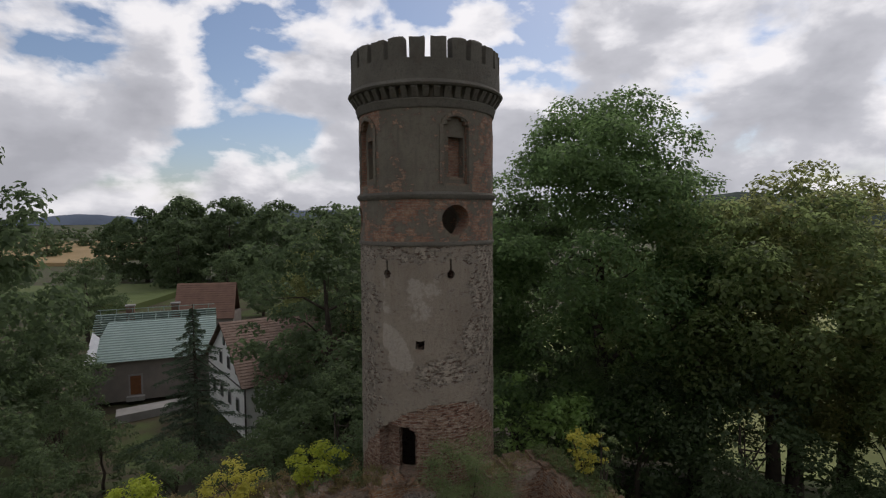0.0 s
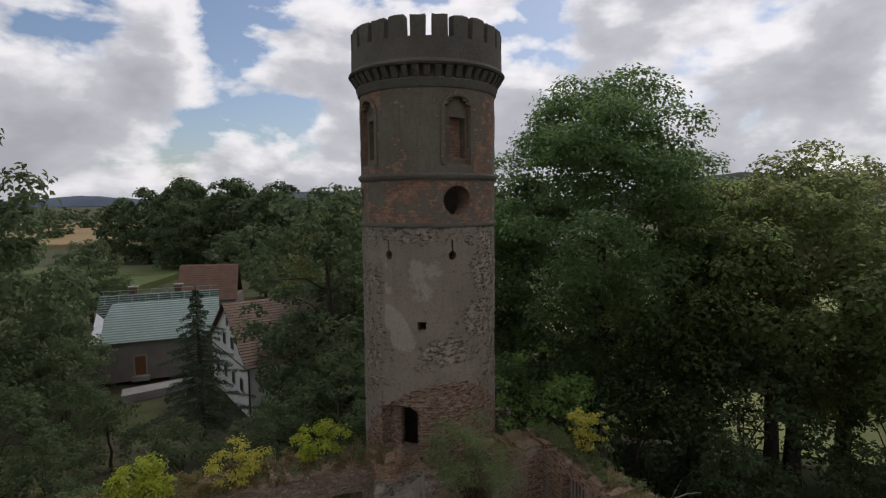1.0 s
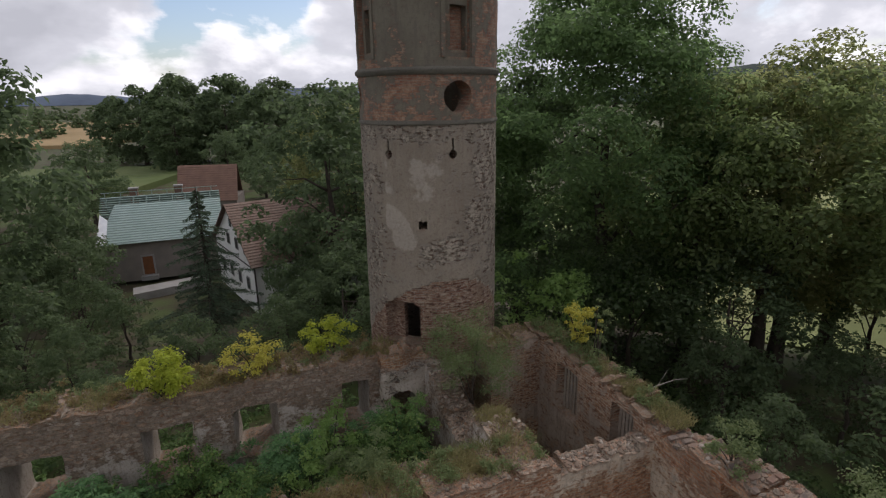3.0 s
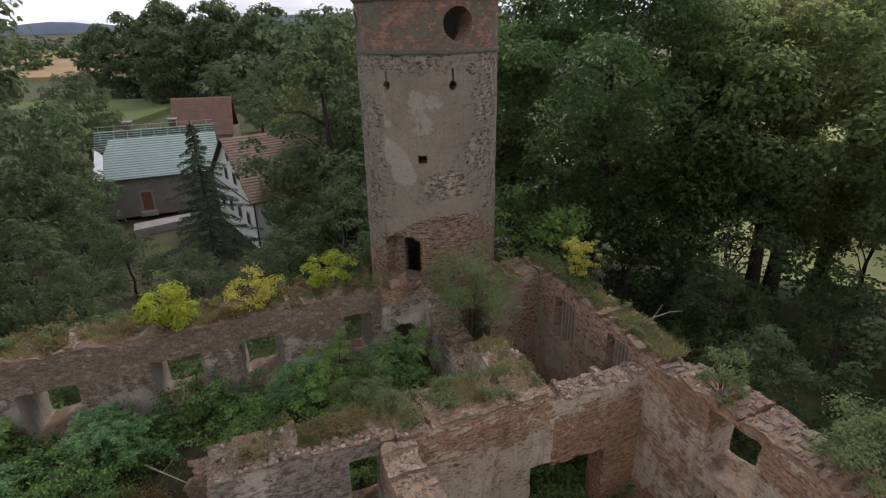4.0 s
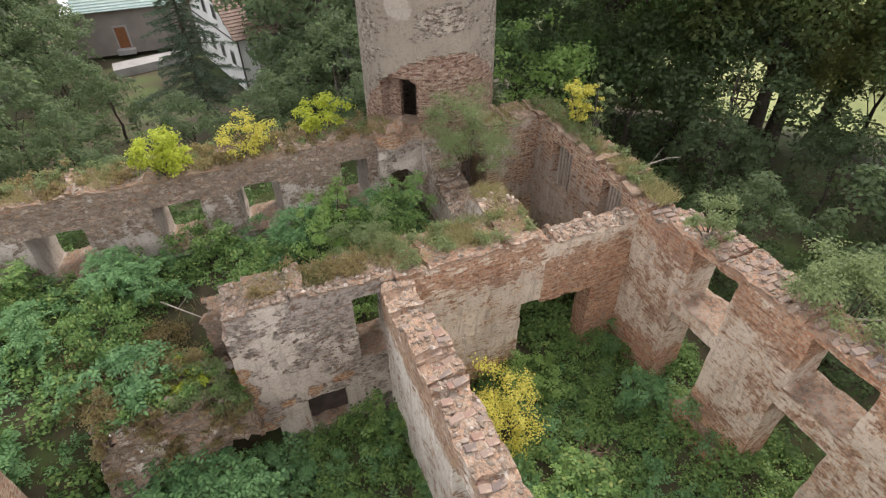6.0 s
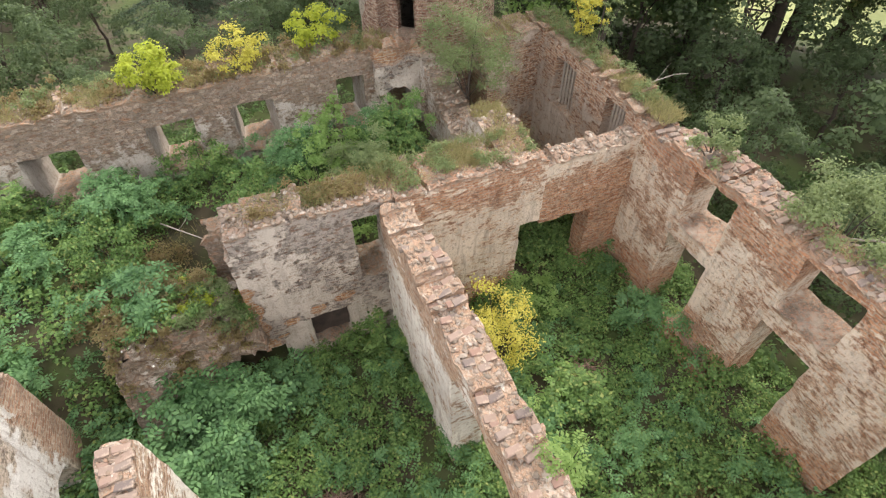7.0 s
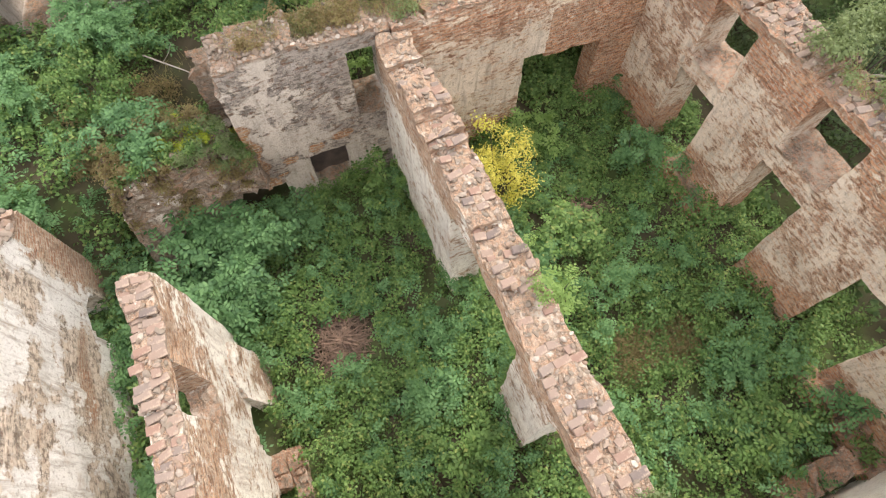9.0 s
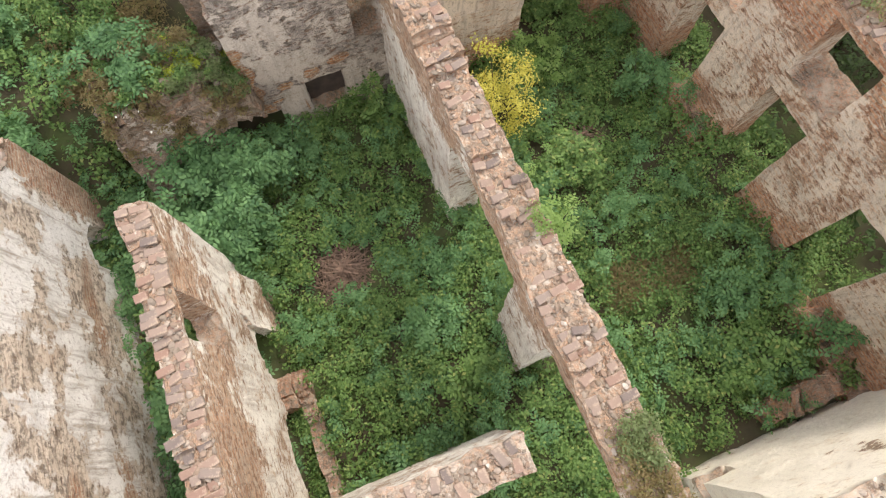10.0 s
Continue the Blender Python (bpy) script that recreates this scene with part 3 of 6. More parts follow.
GREY_WALL = simple("grey_house_render", (0.26, 0.225, 0.195), (0.20, 0.175, 0.155), 0.7, 0.9, 0.3)
MEMBRANE = simple("pale_green_roof_membrane", (0.36, 0.46, 0.42), (0.46, 0.55, 0.51), 0.6, 0.6, 0.1)
LATH = simple("greenish_roof_lath", (0.30, 0.38, 0.33), (0.24, 0.31, 0.27), 2.0, 0.8, 0.1)
WINDOW_DARK = simple("dark_window_glass", (0.05, 0.055, 0.06), (0.08, 0.085, 0.09), 1.0, 0.15, 0.0)
DOOR_WOOD = simple("orange_brown_door", (0.21, 0.085, 0.035), (0.16, 0.07, 0.03), 3.0, 0.6, 0.2)
TIMBER = simple("dark_timber", (0.09, 0.075, 0.065), (0.06, 0.05, 0.045), 3.0, 0.8, 0.2)
CONCRETE = simple("pale_concrete", (0.33, 0.31, 0.29), (0.25, 0.235, 0.22), 0.8, 0.9, 0.3)
FOIL = simple("white_foil", (0.80, 0.80, 0.80), (0.68, 0.68, 0.70), 2.0, 0.4, 0.3)


def prism(corners, z0, z1):
    """A block over plan corners; z1 may be one height or one for each corner."""
    bm = bmesh.new()
    z1 = z1 if isinstance(z1, (list, tuple)) else [z1] * len(corners)
    lo = [bm.verts.new(HS(x, y, z0)) for x, y in corners]
    hi = [bm.verts.new(HS(x, y, z)) for (x, y), z in zip(corners, z1)]
    n = len(corners)
    for k in range(n):
        bm.faces.new((lo[k], lo[(k + 1) % n], hi[(k + 1) % n], hi[k]))
    bm.faces.new(hi)
    bm.faces.new(lo[::-1])
    bmesh.ops.recalc_face_normals(bm, faces=bm.faces)
    return bm


def sheet(p0, p1, p2, p3, thick, rows=1, lap=0.0):
    """A sloping roof slab from its eave p0-p1 to its ridge p3-p2, in overlapping rows."""
    bm = bmesh.new()
    p0, p1, p2, p3 = (HS(*p) for p in (p0, p1, p2, p3))
    nrm = (p1 - p0).cross(p3 - p0).normalized()
    if nrm.z < 0:
        nrm = -nrm
    for k in range(rows):
        a, b = k / rows, (k + 1) / rows
        q = [p0.lerp(p3, a), p1.lerp(p2, a), p1.lerp(p2, b), p0.lerp(p3, b)]
        up = [nrm * (thick + lap), nrm * (thick + lap), nrm * thick, nrm * thick]
        lo = [bm.verts.new(v) for v in q]
        hi = [bm.verts.new(v + u) for v, u in zip(q, up)]
        for i in range(4):
            bm.faces.new((lo[i], lo[(i + 1) % 4], hi[(i + 1) % 4], hi[i]))
        bm.faces.new(hi)
        bm.faces.new(lo[::-1])
    bmesh.ops.recalc_face_normals(bm, faces=bm.faces)
    return bm


def tiled(p0, p1, p2, p3, rows, mat, parent, label=""):
    """A roof slope of overlapping tile courses, each its own piece."""
    roof = part("roof", sheet(p0, p1, p2, p3, 0.06), mat, parent, label)
    for k in range(rows):
        f, g = k / rows, (k + 1.12) / rows
        g = min(g, 1.0)

        def at(a, b, q):
            return tuple(x + (y - x) * q for x, y in zip(a, b))
        bm = sheet(at(p0, p3, f), at(p1, p2, f), at(p1, p2, g), at(p0, p3, g), 0.07, 1, 0.05)
        part("tile_course", bm, mat, roof)


def gable_house():
    g, a = Vector((-0.596, 0.803)), Vector((0.803, 0.596))
    o = Vector((-11.86, 31.62))

    def pt(s, t):
        q = o + g * s + a * t
        return (q.x, q.y)
    L, E, AP, WD = 8.0, 3.45, 6.45, 8.8
    house = thing("white_house", "white rendered house with a brown tiled roof", "house", "farm buildings")
    bm = bmesh.new()
    ring = [(0, 0), (0, E), (WD / 2, AP), (WD, E), (WD, 0)]
    A = [bm.verts.new(HS(*pt(s, 0), z)) for s, z in ring]
    B = [bm.verts.new(HS(*pt(s, L), z)) for s, z in ring]
    bm.faces.new(A)
    bm.faces.new(B[::-1])
    for k in range(5):
        bm.faces.new((A[k], A[(k + 1) % 5], B[(k + 1) % 5], B[k]))
    bmesh.ops.recalc_face_normals(bm, faces=bm.faces)
    part("wall", bm, WHITEWASH, house)
    tiled((*pt(-0.35, -0.3), E - 0.22), (*pt(-0.35, L), E - 0.22), (*pt(WD / 2, L), AP + 0.03), (*pt(WD / 2, -0.3), AP + 0.03), 24, ROOF_TILE, house)
    tiled((*pt(WD + 0.35, -0.3), E - 0.22), (*pt(WD + 0.35, L), E - 0.22), (*pt(WD / 2, L), AP + 0.03), (*pt(WD / 2, -0.3), AP + 0.03), 24, ROOF_TILE, house)

    def box_on(name, s0, s1, z0, z1, t0, t1, mat, parent):
        return part(name, prism([pt(s0, t0), pt(s1, t0), pt(s1, t1), pt(s0, t1)], z0, z1), mat, parent)
    for z0, z1 in ((3.62, 4.45), (1.35, 2.2)):
        for s in (1.55, 3.35, 5.2, 7.1):
            if z0 > 3 and s > 6:
                continue
            w = box_on("window", s - 0.30, s + 0.30, z0, z1, -0.04, 0.05, CONCRETE, house)
            for q in (-1, 1):
                box_on("pane", s + q * 0.14 - 0.11, s + q * 0.14 + 0.11, z0 + 0.07, z1 - 0.07, -0.07, 0.0, WINDOW_DARK, w)
    w = box_on("window", 4.2, 4.6, 5.0, 5.55, -0.05, 0.05, TIMBER, house)
    box_on("pane", 4.26, 4.54, 5.05, 5.5, -0.07, 0.0, WINDOW_DARK, w)
    box_on("timber_band", 0.0, WD, 2.99, 3.05, -0.05, 0.02, TIMBER, house)
    box_on("drainpipe", -0.10, -0.02, 0.0, E - 0.2, -0.08, 0.0, TIMBER, house)
    return house


def castle_xy(u, v):
    p = W(u, v, 0)
    return (p.x, p.y)


def green_house():
    U0, U1, V0, E, RZ, D = -9.55, -1.0, 45.86, 3.0, 5.75, 3.5
    house = thing("grey_house", "grey house with a half-finished pale green roof", "house", "farm buildings")
    part("wall", prism([castle_xy(U0, V0), castle_xy(U1, V0), castle_xy(U1, V0 + 2 * D), castle_xy(U0, V0 + 2 * D)], -0.3, E), GREY_WALL, house)
    for u in (U0 + 0.02, U1 - 0.02):
        bm = bmesh.new()
        vs = [bm.verts.new(HS(*castle_xy(u, v), z)) for v, z in ((V0, E), (V0 + D, RZ - 0.1), (V0 + 2 * D, E))]
        bm.faces.new(vs)
        bmesh.ops.solidify(bm, geom=bm.faces[:], thickness=0.2)
        part("gable", bm, GREY_WALL, house)

    def rp(u, f):
        return (*castle_xy(u, V0 - 0.35 + (D + 0.35) * f), E - 0.25 + (RZ - E + 0.25) * f)
    f_top = 0.82
    part("roof", sheet(rp(U0 - 0.1, 0), rp(U1 + 0.1, 0), rp(U1 + 0.1, f_top), rp(U0 + 0.9, f_top), 0.08), MEMBRANE, house, "pale green roofing membrane")
    part("roof", sheet((*castle_xy(U0 - 0.1, V0 + 2 * D + 0.35), E - 0.25), (*castle_xy(U1 + 0.1, V0 + 2 * D + 0.35), E - 0.25), (*castle_xy(U1 + 0.1, V0 + D), RZ), (*castle_xy(U0 - 0.1, V0 + D), RZ), 0.08), MEMBRANE, house)
    part("foil", sheet(rp(U0 - 0.2, 0.0), rp(U0 + 0.45, 0.02), rp(U0 + 0.5, 0.5), rp(U0 - 0.05, 0.62), 0.16), FOIL, house, "loose white foil at the roof verge")
    for k in range(20):
        f = (k + 0.5) / 20
        a, b = rp(U0 - 0.1 if f > 0.55 else U0 + 0.5, f), rp(U1 + 0.1, f)
        c, d = rp(U1 + 0.1, f + 0.013), rp(U0 - 0.1 if f > 0.55 else U0 + 0.5, f + 0.013)
        part("lath", sheet(a, b, c, d, 0.13), LATH, house)
    for k in range(9):
        u = U0 + 0.3 + k * 0.95
        a, b, c, d = rp(u, f_top - 0.02), rp(u + 0.07, f_top - 0.02), rp(u + 0.07, 1.0), rp(u, 1.0)
        part("rafter", sheet(a, b, c, d, 0.07), LATH, house)
    for k in range(8):
        u = U0 + 0.2 + k * 1.12
        part("rail_post", prism([castle_xy(u, V0 + D - .02), castle_xy(u + 0.05, V0 + D - .02), castle_xy(u + 0.05, V0 + D + .03), castle_xy(u, V0 + D + .03)], RZ - 0.2, RZ + 0.45), LATH, house)
    part("rail", prism([castle_xy(U0, V0 + D - .02), castle_xy(U1, V0 + D - .02), castle_xy(U1, V0 + D + .03), castle_xy(U0, V0 + D + .03)], RZ + 0.38, RZ + 0.43), LATH, house)

    def front(name, u0, u1, z0, z1, out, mat, parent):
        return part(name, prism([castle_xy(u0, V0 - out), castle_xy(u1, V0 - out), castle_xy(u1, V0 + 0.05), castle_xy(u0, V0 + 0.05)], z0, z1), mat, parent)
    fr = front("door_frame", -7.03, -6.08, 0.05, 1.68, 0.04, CONCRETE, house)
    dr = front("door", -6.91, -6.2, 0.15, 1.56, 0.07, DOOR_WOOD, house)
    front("door_panel", -6.80, -6.31, 0.85, 1.45, 0.085, DOOR_WOOD, dr)
    front("door_step", -7.15, -5.95, -0.25, 0.08, 0.5, CONCRETE, house)
    for u in (-7.6, -4.3):
        stack = part("chimney", prism([castle_xy(u, V0 + D + 0.2), castle_xy(u + 0.6, V0 + D + 0.2), castle_xy(u + 0.6, V0 + D + 0.7), castle_xy(u, V0 + D + 0.7)], 4.8, RZ + 0.55), RED_TILE, house, "red brick chimney")
        part("chimney_cap", prism([castle_xy(u - 0.06, V0 + D + 0.14), castle_xy(u + 0.66, V0 + D + 0.14), castle_xy(u + 0.66, V0 + D + 0.76), castle_xy(u - 0.06, V0 + D + 0.76)], RZ + 0.55, RZ + 0.66), CONCRETE, stack)


def red_barn():
    barn = thing("barn", "brick-red barn roof behind the houses", "barn", "farm buildings")
    q = [castle_xy(-5.7, 68.2), castle_xy(0.6, 66.5), castle_xy(1.6, 71.5), castle_xy(-4.8, 73.2)]
    part("wall", prism(q, -0.5, 2.2), GREY_WALL, barn)
    low, high = ((*castle_xy(-5.8, 67.9), 1.9), (*castle_xy(0.7, 66.2), 1.9)), ((*castle_xy(-5.4, 70.7), 5.75), (*castle_xy(1.1, 69.0), 5.75))
    tiled(*low, high[1], high[0], 16, RED_TILE, barn, "red-brown tiled barn roof")
    tiled((*castle_xy(-5.0, 73.5), 1.9), (*castle_xy(1.5, 71.8), 1.9), high[1], high[0], 16, RED_TILE, barn)


gable_house()
green_house()
red_barn()
tagged(part("terrace", prism([castle_xy(-7.2, 41.4), castle_xy(-2.2, 42.9), castle_xy(-2.5, 44.3), castle_xy(-7.4, 43.0)], -1.2, 0.02), CONCRETE), "pale concrete terrace before the grey house", "terrace", kind="structure")
# ---------------------------------------------------------------- ground
def to_uv(x, y):
    return x * CA + y * SA, -x * SA + y * CA


def ease(a, b, x):
    t = min(1.0, max(0.0, (x - a) / (b - a)))
    return t * t * (3 - 2 * t)


def ground_z(x, y):
    u, v = to_uv(x, y)
    z = 0.16 * noise.noise(Vector((x * 0.35, y * 0.35, 0))) + 0.07 * noise.noise(Vector((x * 1.4, y * 1.4, 2)))
    step_in = ease(-5.6, -4.8, u)
    rear = (step_in * ease(9.75, 10.1, v) + (1 - step_in) * ease(7.0, 11.0, v)) * (1 - ease(16.0, 16.8, v)) * (1 - ease(6.0, 6.5, u)) * ease(-10.5, -9.8, u)
    z += 2.15 * rear - 1.3 * math.exp(-((u + 2.5) / 0.75) ** 2 - ((v - 11.8) / 0.9) ** 2)
    z -= 4.0 * ease(27, 50, math.hypot(x, y)) + 0.7 * ease(18, 27, math.hypot(x, y))
    far = max(0.0, math.hypot(x, y) - 60)
    z += 2.2 * math.sin(x * 0.011 + 1.0) * math.sin(y * 0.009) * min(1.0, far / 150)
    return z


def build_ground():
    near = list(np.arange(-13, 16.01, 0.4))
    X = [-4200, -2500, -1400, -800, -500, -320, -220, -150, -105, -75, -55, -42, -34, -28, -23, -19, -16] + near + [18, 21, 25, 30, 37, 46, 60, 85, 130, 220, 400, 800, 1600, 3000, 4200]
    Y = [-2000, -800, -300, -120, -60, -35, -22, -15, -11] + list(np.arange(-8, 24.01, 0.4)) + [26, 29, 33, 37, 41, 45, 50, 57, 66, 78, 92, 110, 135, 170, 220, 290, 400, 600, 900, 1500, 2600, 4300]
    verts = [(x, y, ground_z(x, y)) for y in Y for x in X]
    nx = len(X)
    faces = [(j * nx + i, j * nx + i + 1, (j + 1) * nx + i + 1, (j + 1) * nx + i) for j in range(len(Y) - 1) for i in range(nx - 1)]
    me = bpy.data.meshes.new("ground")
    me.from_pydata(verts, [], faces)
    me.polygons.foreach_set("use_smooth", [True] * len(faces))
    m, nt, bsdf = material("soil_and_meadow")
    coord = node(nt, "ShaderNodeTexCoord").outputs["Object"]
    n1, n2, n3 = noise_node(nt, coord, 0.35, 6.0), noise_node(nt, coord, 3.0, 6.0), noise_node(nt, coord, 0.012, 4.0)
    soil = mix(nt, n2, (0.09, 0.065, 0.04), (0.04, 0.04, 0.02))
    grass = mix(nt, n2, (0.05, 0.075, 0.022), (0.09, 0.11, 0.035))
    col = mix(nt, ramp(nt, n1, [(0.44, 0.0), (0.60, 1.0)]), soil, grass)
    nt.links.new(col, bsdf.inputs["Base Color"])
    bump(nt, bsdf, n2, 0.6, 0.06)
    tagged(link_mesh("ground", me, m), "uneven earth and grass ground in and round the ruin", "ground", kind="structure")


build_ground()


def field(name, label, x0, x1, y0, y1, col_a, col_b, lift):
    xs, ys = np.linspace(x0, x1, 14), np.linspace(y0, y1, 14)
    verts = [(x + 3 * noise.noise(Vector((x * .02, y * .03, 1))), y + 5 * noise.noise(Vector((x * .02, y * .02, 7))), ground_z(x, y) + lift) for y in ys for x in xs]
    verts += [(a, b, c - lift - 1.0) for a, b, c in verts]
    n = 14
    faces = [(j * n + i, j * n + i + 1, (j + 1) * n + i + 1, (j + 1) * n + i) for j in range(n - 1) for i in range(n - 1)]
    o = n * n
    rim = [i for i in range(n)] + [j * n + n - 1 for j in range(1, n)] + [(n - 1) * n + i for i in range(n - 2, -1, -1)] + [j * n for j in range(n - 2, 0, -1)]
    faces += [(b, a, a + o, b + o) for a, b in zip(rim, rim[1:] + rim[:1])]
    me = bpy.data.meshes.new(name)
    me.from_pydata(verts, [], faces)
    tagged(link_mesh(name, me, simple(name + "_cover", col_a, col_b, 0.05, 0.95, 0.3, 0.8, dist=0.2)), label, "field", kind="structure")


field("stubble_field", "tan harvested stubble field beyond the trees", -330, -150, 230, 420, (0.34, 0.24, 0.12), (0.27, 0.19, 0.09), 1.6)
field("meadow", "bright green mown meadow beyond the house", -115, -62, 104, 142, (0.085, 0.115, 0.035), (0.12, 0.14, 0.05), 1.2)


def hill(name, label, cx, cy, length, height, turn, col):
    bm = bmesh.new()
    n, m = 60, 10
    rows = []
    for j in range(m + 1):
        q = j / m * 2 - 1
        row = []
        for i in range(n + 1):
            s = (i / n - 0.5) * 2
            env = max(0.0, 1 - s * s) ** 1.2 * (0.75 + 0.35 * noise.noise(Vector((s * 2.2, cx * 0.01, 0))) + 0.1 * noise.noise(Vector((s * 9, q * 2, cx))))
            z = height * env * max(0.0, 1 - q * q) - 2
            x, y = s * length / 2, q * length * 0.16
            row.append(bm.verts.new((cx + x * math.cos(turn) - y * math.sin(turn), cy + x * math.sin(turn) + y * math.cos(turn), z)))
        rows.append(row)
    for a, b in zip(rows, rows[1:]):
        for i in range(n):
            bm.faces.new((a[i], a[i + 1], b[i + 1], b[i]))
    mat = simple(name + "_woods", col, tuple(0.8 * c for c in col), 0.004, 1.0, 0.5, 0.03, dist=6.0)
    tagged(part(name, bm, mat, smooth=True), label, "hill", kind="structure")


# The two far hills carry the blue of distance haze in their colour.
hill("hill_west", "distant wooded hill on the horizon, coloured with the blue of haze", -1620, 2560, 1300, 58, 0.5, (0.10, 0.125, 0.17))
hill("hill_north", "long distant wooded ridge on the horizon, coloured with the blue of haze", -640, 3000, 2300, 92, 0.1, (0.10, 0.125, 0.17))
hill("hill_east", "wooded hill rising behind the trees", 640, 900, 900, 80, -0.6, (0.045, 0.06, 0.05))

# ---------------------------------------------------------------- castle walls
CASTLE = "ruined castle walls"


def wall(name, label, **kw):
    ob = slab(name, **kw)
    return tagged(ob, label, "wall", CASTLE, "structure")


def patchy(base, low=0.0, low_z=1.2, seed=0.0, high=0.0, high_z=4.2):
    """Share of lost plaster: base, more near the foot and near the crest, in blotches."""
    def f(s, z, side):
        b = base + low * (1 - ease(low_z - 0.7, low_z + 0.5, z)) + high * ease(high_z - 0.5, high_z + 0.5, z)
        return b + 0.16 * noise.noise(Vector((s * 0.55, z * 0.6, seed)))
    return f


# cross wall with the fireplace
wall_a = wall("wall_fireplace", "grey plastered ruined cross wall with fireplace and doorway",
     s0=-1.55, s1=2.35, z0=-0.5, top=profile([(-1.55, 4.2), (-1.4, 5.1), (0.0, 5.1), (2.4, 4.95)], 0.10, seed=1), d0=0, d1=1.1, place=along_u(8.98), mat=MAT_HEARTH,
     openings=[dict(s=(1.3, 2.1), z=(2.65, 4.6)), dict(s=(-0.24, 0.78), z=(0.36, 1.66)), dict(s=(-1.56, -0.95), z=(-0.5, 0.95), arch=0.45)],
     bare=lambda s, z, side: 0.18 + 0.42 * ease(2.1, 3.5, z) + 0.75 * (1 - ease(-1.42, -1.12, s + 0.3 * noise.noise(Vector((s, z * 2.5, 5))))) * (1 - ease(3.0, 3.6, z)) + sum(0.75 * math.exp(-(((s - cs) / rs) ** 2 + ((z - cz) / rz) ** 2) ** 2) for cs, cz, rs, rz in ((0.02, 1.92, 0.19, 0.16), (-0.73, 1.75, 0.27, 0.15), (-1.0, 1.28, 0.22, 0.13), (0.78, 2.12, 0.32, 0.18), (-0.35, 0.75, 0.10, 0.3))) + 0.34 * math.exp(-((s - 0.2) / 0.8) ** 2 - ((z - 1.85) / 0.4) ** 2) + 0.35 * ease(0.9, 1.35, s) * (1 - ease(2.3, 3.0, z)) + 0.12 * noise.noise(Vector((s, z, 3))), step=0.115)
bm = bmesh.new()
box_into(bm, -0.5, 1.1, 9.42, 9.7, 0.1, 1.9, Matrix.Rotation(radians(22), 4, "Z"))
part("hearth_back", bm, simple("dark_hearth", (0.10, 0.075, 0.06), (0.05, 0.04, 0.035), 3.0), wall_a, "dark hearth back wall")
wall("wall_fireplace_remains", "broken low rubble wall overgrown with weeds",
     s0=-4.75, s1=-1.45, z0=-0.5, top=profile([(-4.75, 1.8), (-4.5, 2.9), (-3.9, 3.35), (-2.6, 3.3), (-1.9, 3.0), (-1.4, 2.6)], 0.35, seed=2), d0=0, d1=1.35, place=lambda s, d, z: W(s, 8.58 + d + 0.24 * (min(z, 3.0) - 3.0), z), mat=MAT_GREY,
     openings=[dict(s=(-2.45, -1.3), z=(-0.5, 1.85), arch=0.6)], bare=patchy(0.62, 0, 1, 5.0), rough=0.2, crest=0.4)
wall("wall_cross_middle", "plastered brick cross wall with grass on its crest",
     s0=2.35, s1=6.35, z0=-0.5, top=profile([(2.3, 4.95), (5.9, 4.95), (6.35, 4.8)], 0.08, seed=3), d0=0, d1=1.35, place=along_u(8.9), mat=MAT_WALL,
     openings=[dict(s=(5.75, 6.36), z=(-0.5, 2.8)), dict(s=(2.8, 4.0), z=(-0.5, 0.75), arch=0.2)], bare=patchy(0.30, 0.40, 1.3, 7.0, 0.30, 4.1), step=0.12)
wall("wall_cross_lintel", "exposed red brick wall over a wide opening",
     s0=6.35, s1=9.15, z0=-0.5, top=profile([(6.3, 4.75), (9.1, 4.72)], 0.12, seed=4), d0=0, d1=0.62, place=along_u(8.92), mat=MAT_WALL,
     openings=[dict(s=(6.34, 8.05), z=(-0.5, 2.62))], bare=patchy(0.72, 0.1, 3, 9.0, -0.45, 4.3), step=0.12)
# long middle wall
wall_m = wall("wall_middle", "long plastered brick dividing wall with open arches",
     s0=-4.0, s1=8.9, z0=-0.6, top=profile([(-4, 5.0), (7.4, 5.0), (7.75, 4.75), (8.9, 4.9)], 0.13, 1.6, seed=5), d0=0, d1=0.78, place=along_v(1.95), mat=MAT_WHITE,
     openings=[dict(s=(1.78, 4.68), z=(-0.6, 4.42), arch=0.35), dict(s=(-3.2, 0.55), z=(-0.6, 4.55), arch=0.3)],
     bare=lambda s, z, side: 0.30 + 0.40 * ease(3.5, 4.2, z) + 0.14 * noise.noise(Vector((s * 0.6, z * 0.7, 11))) - (0.1 if 4.7 < s < 5.6 else 0), step=0.12)
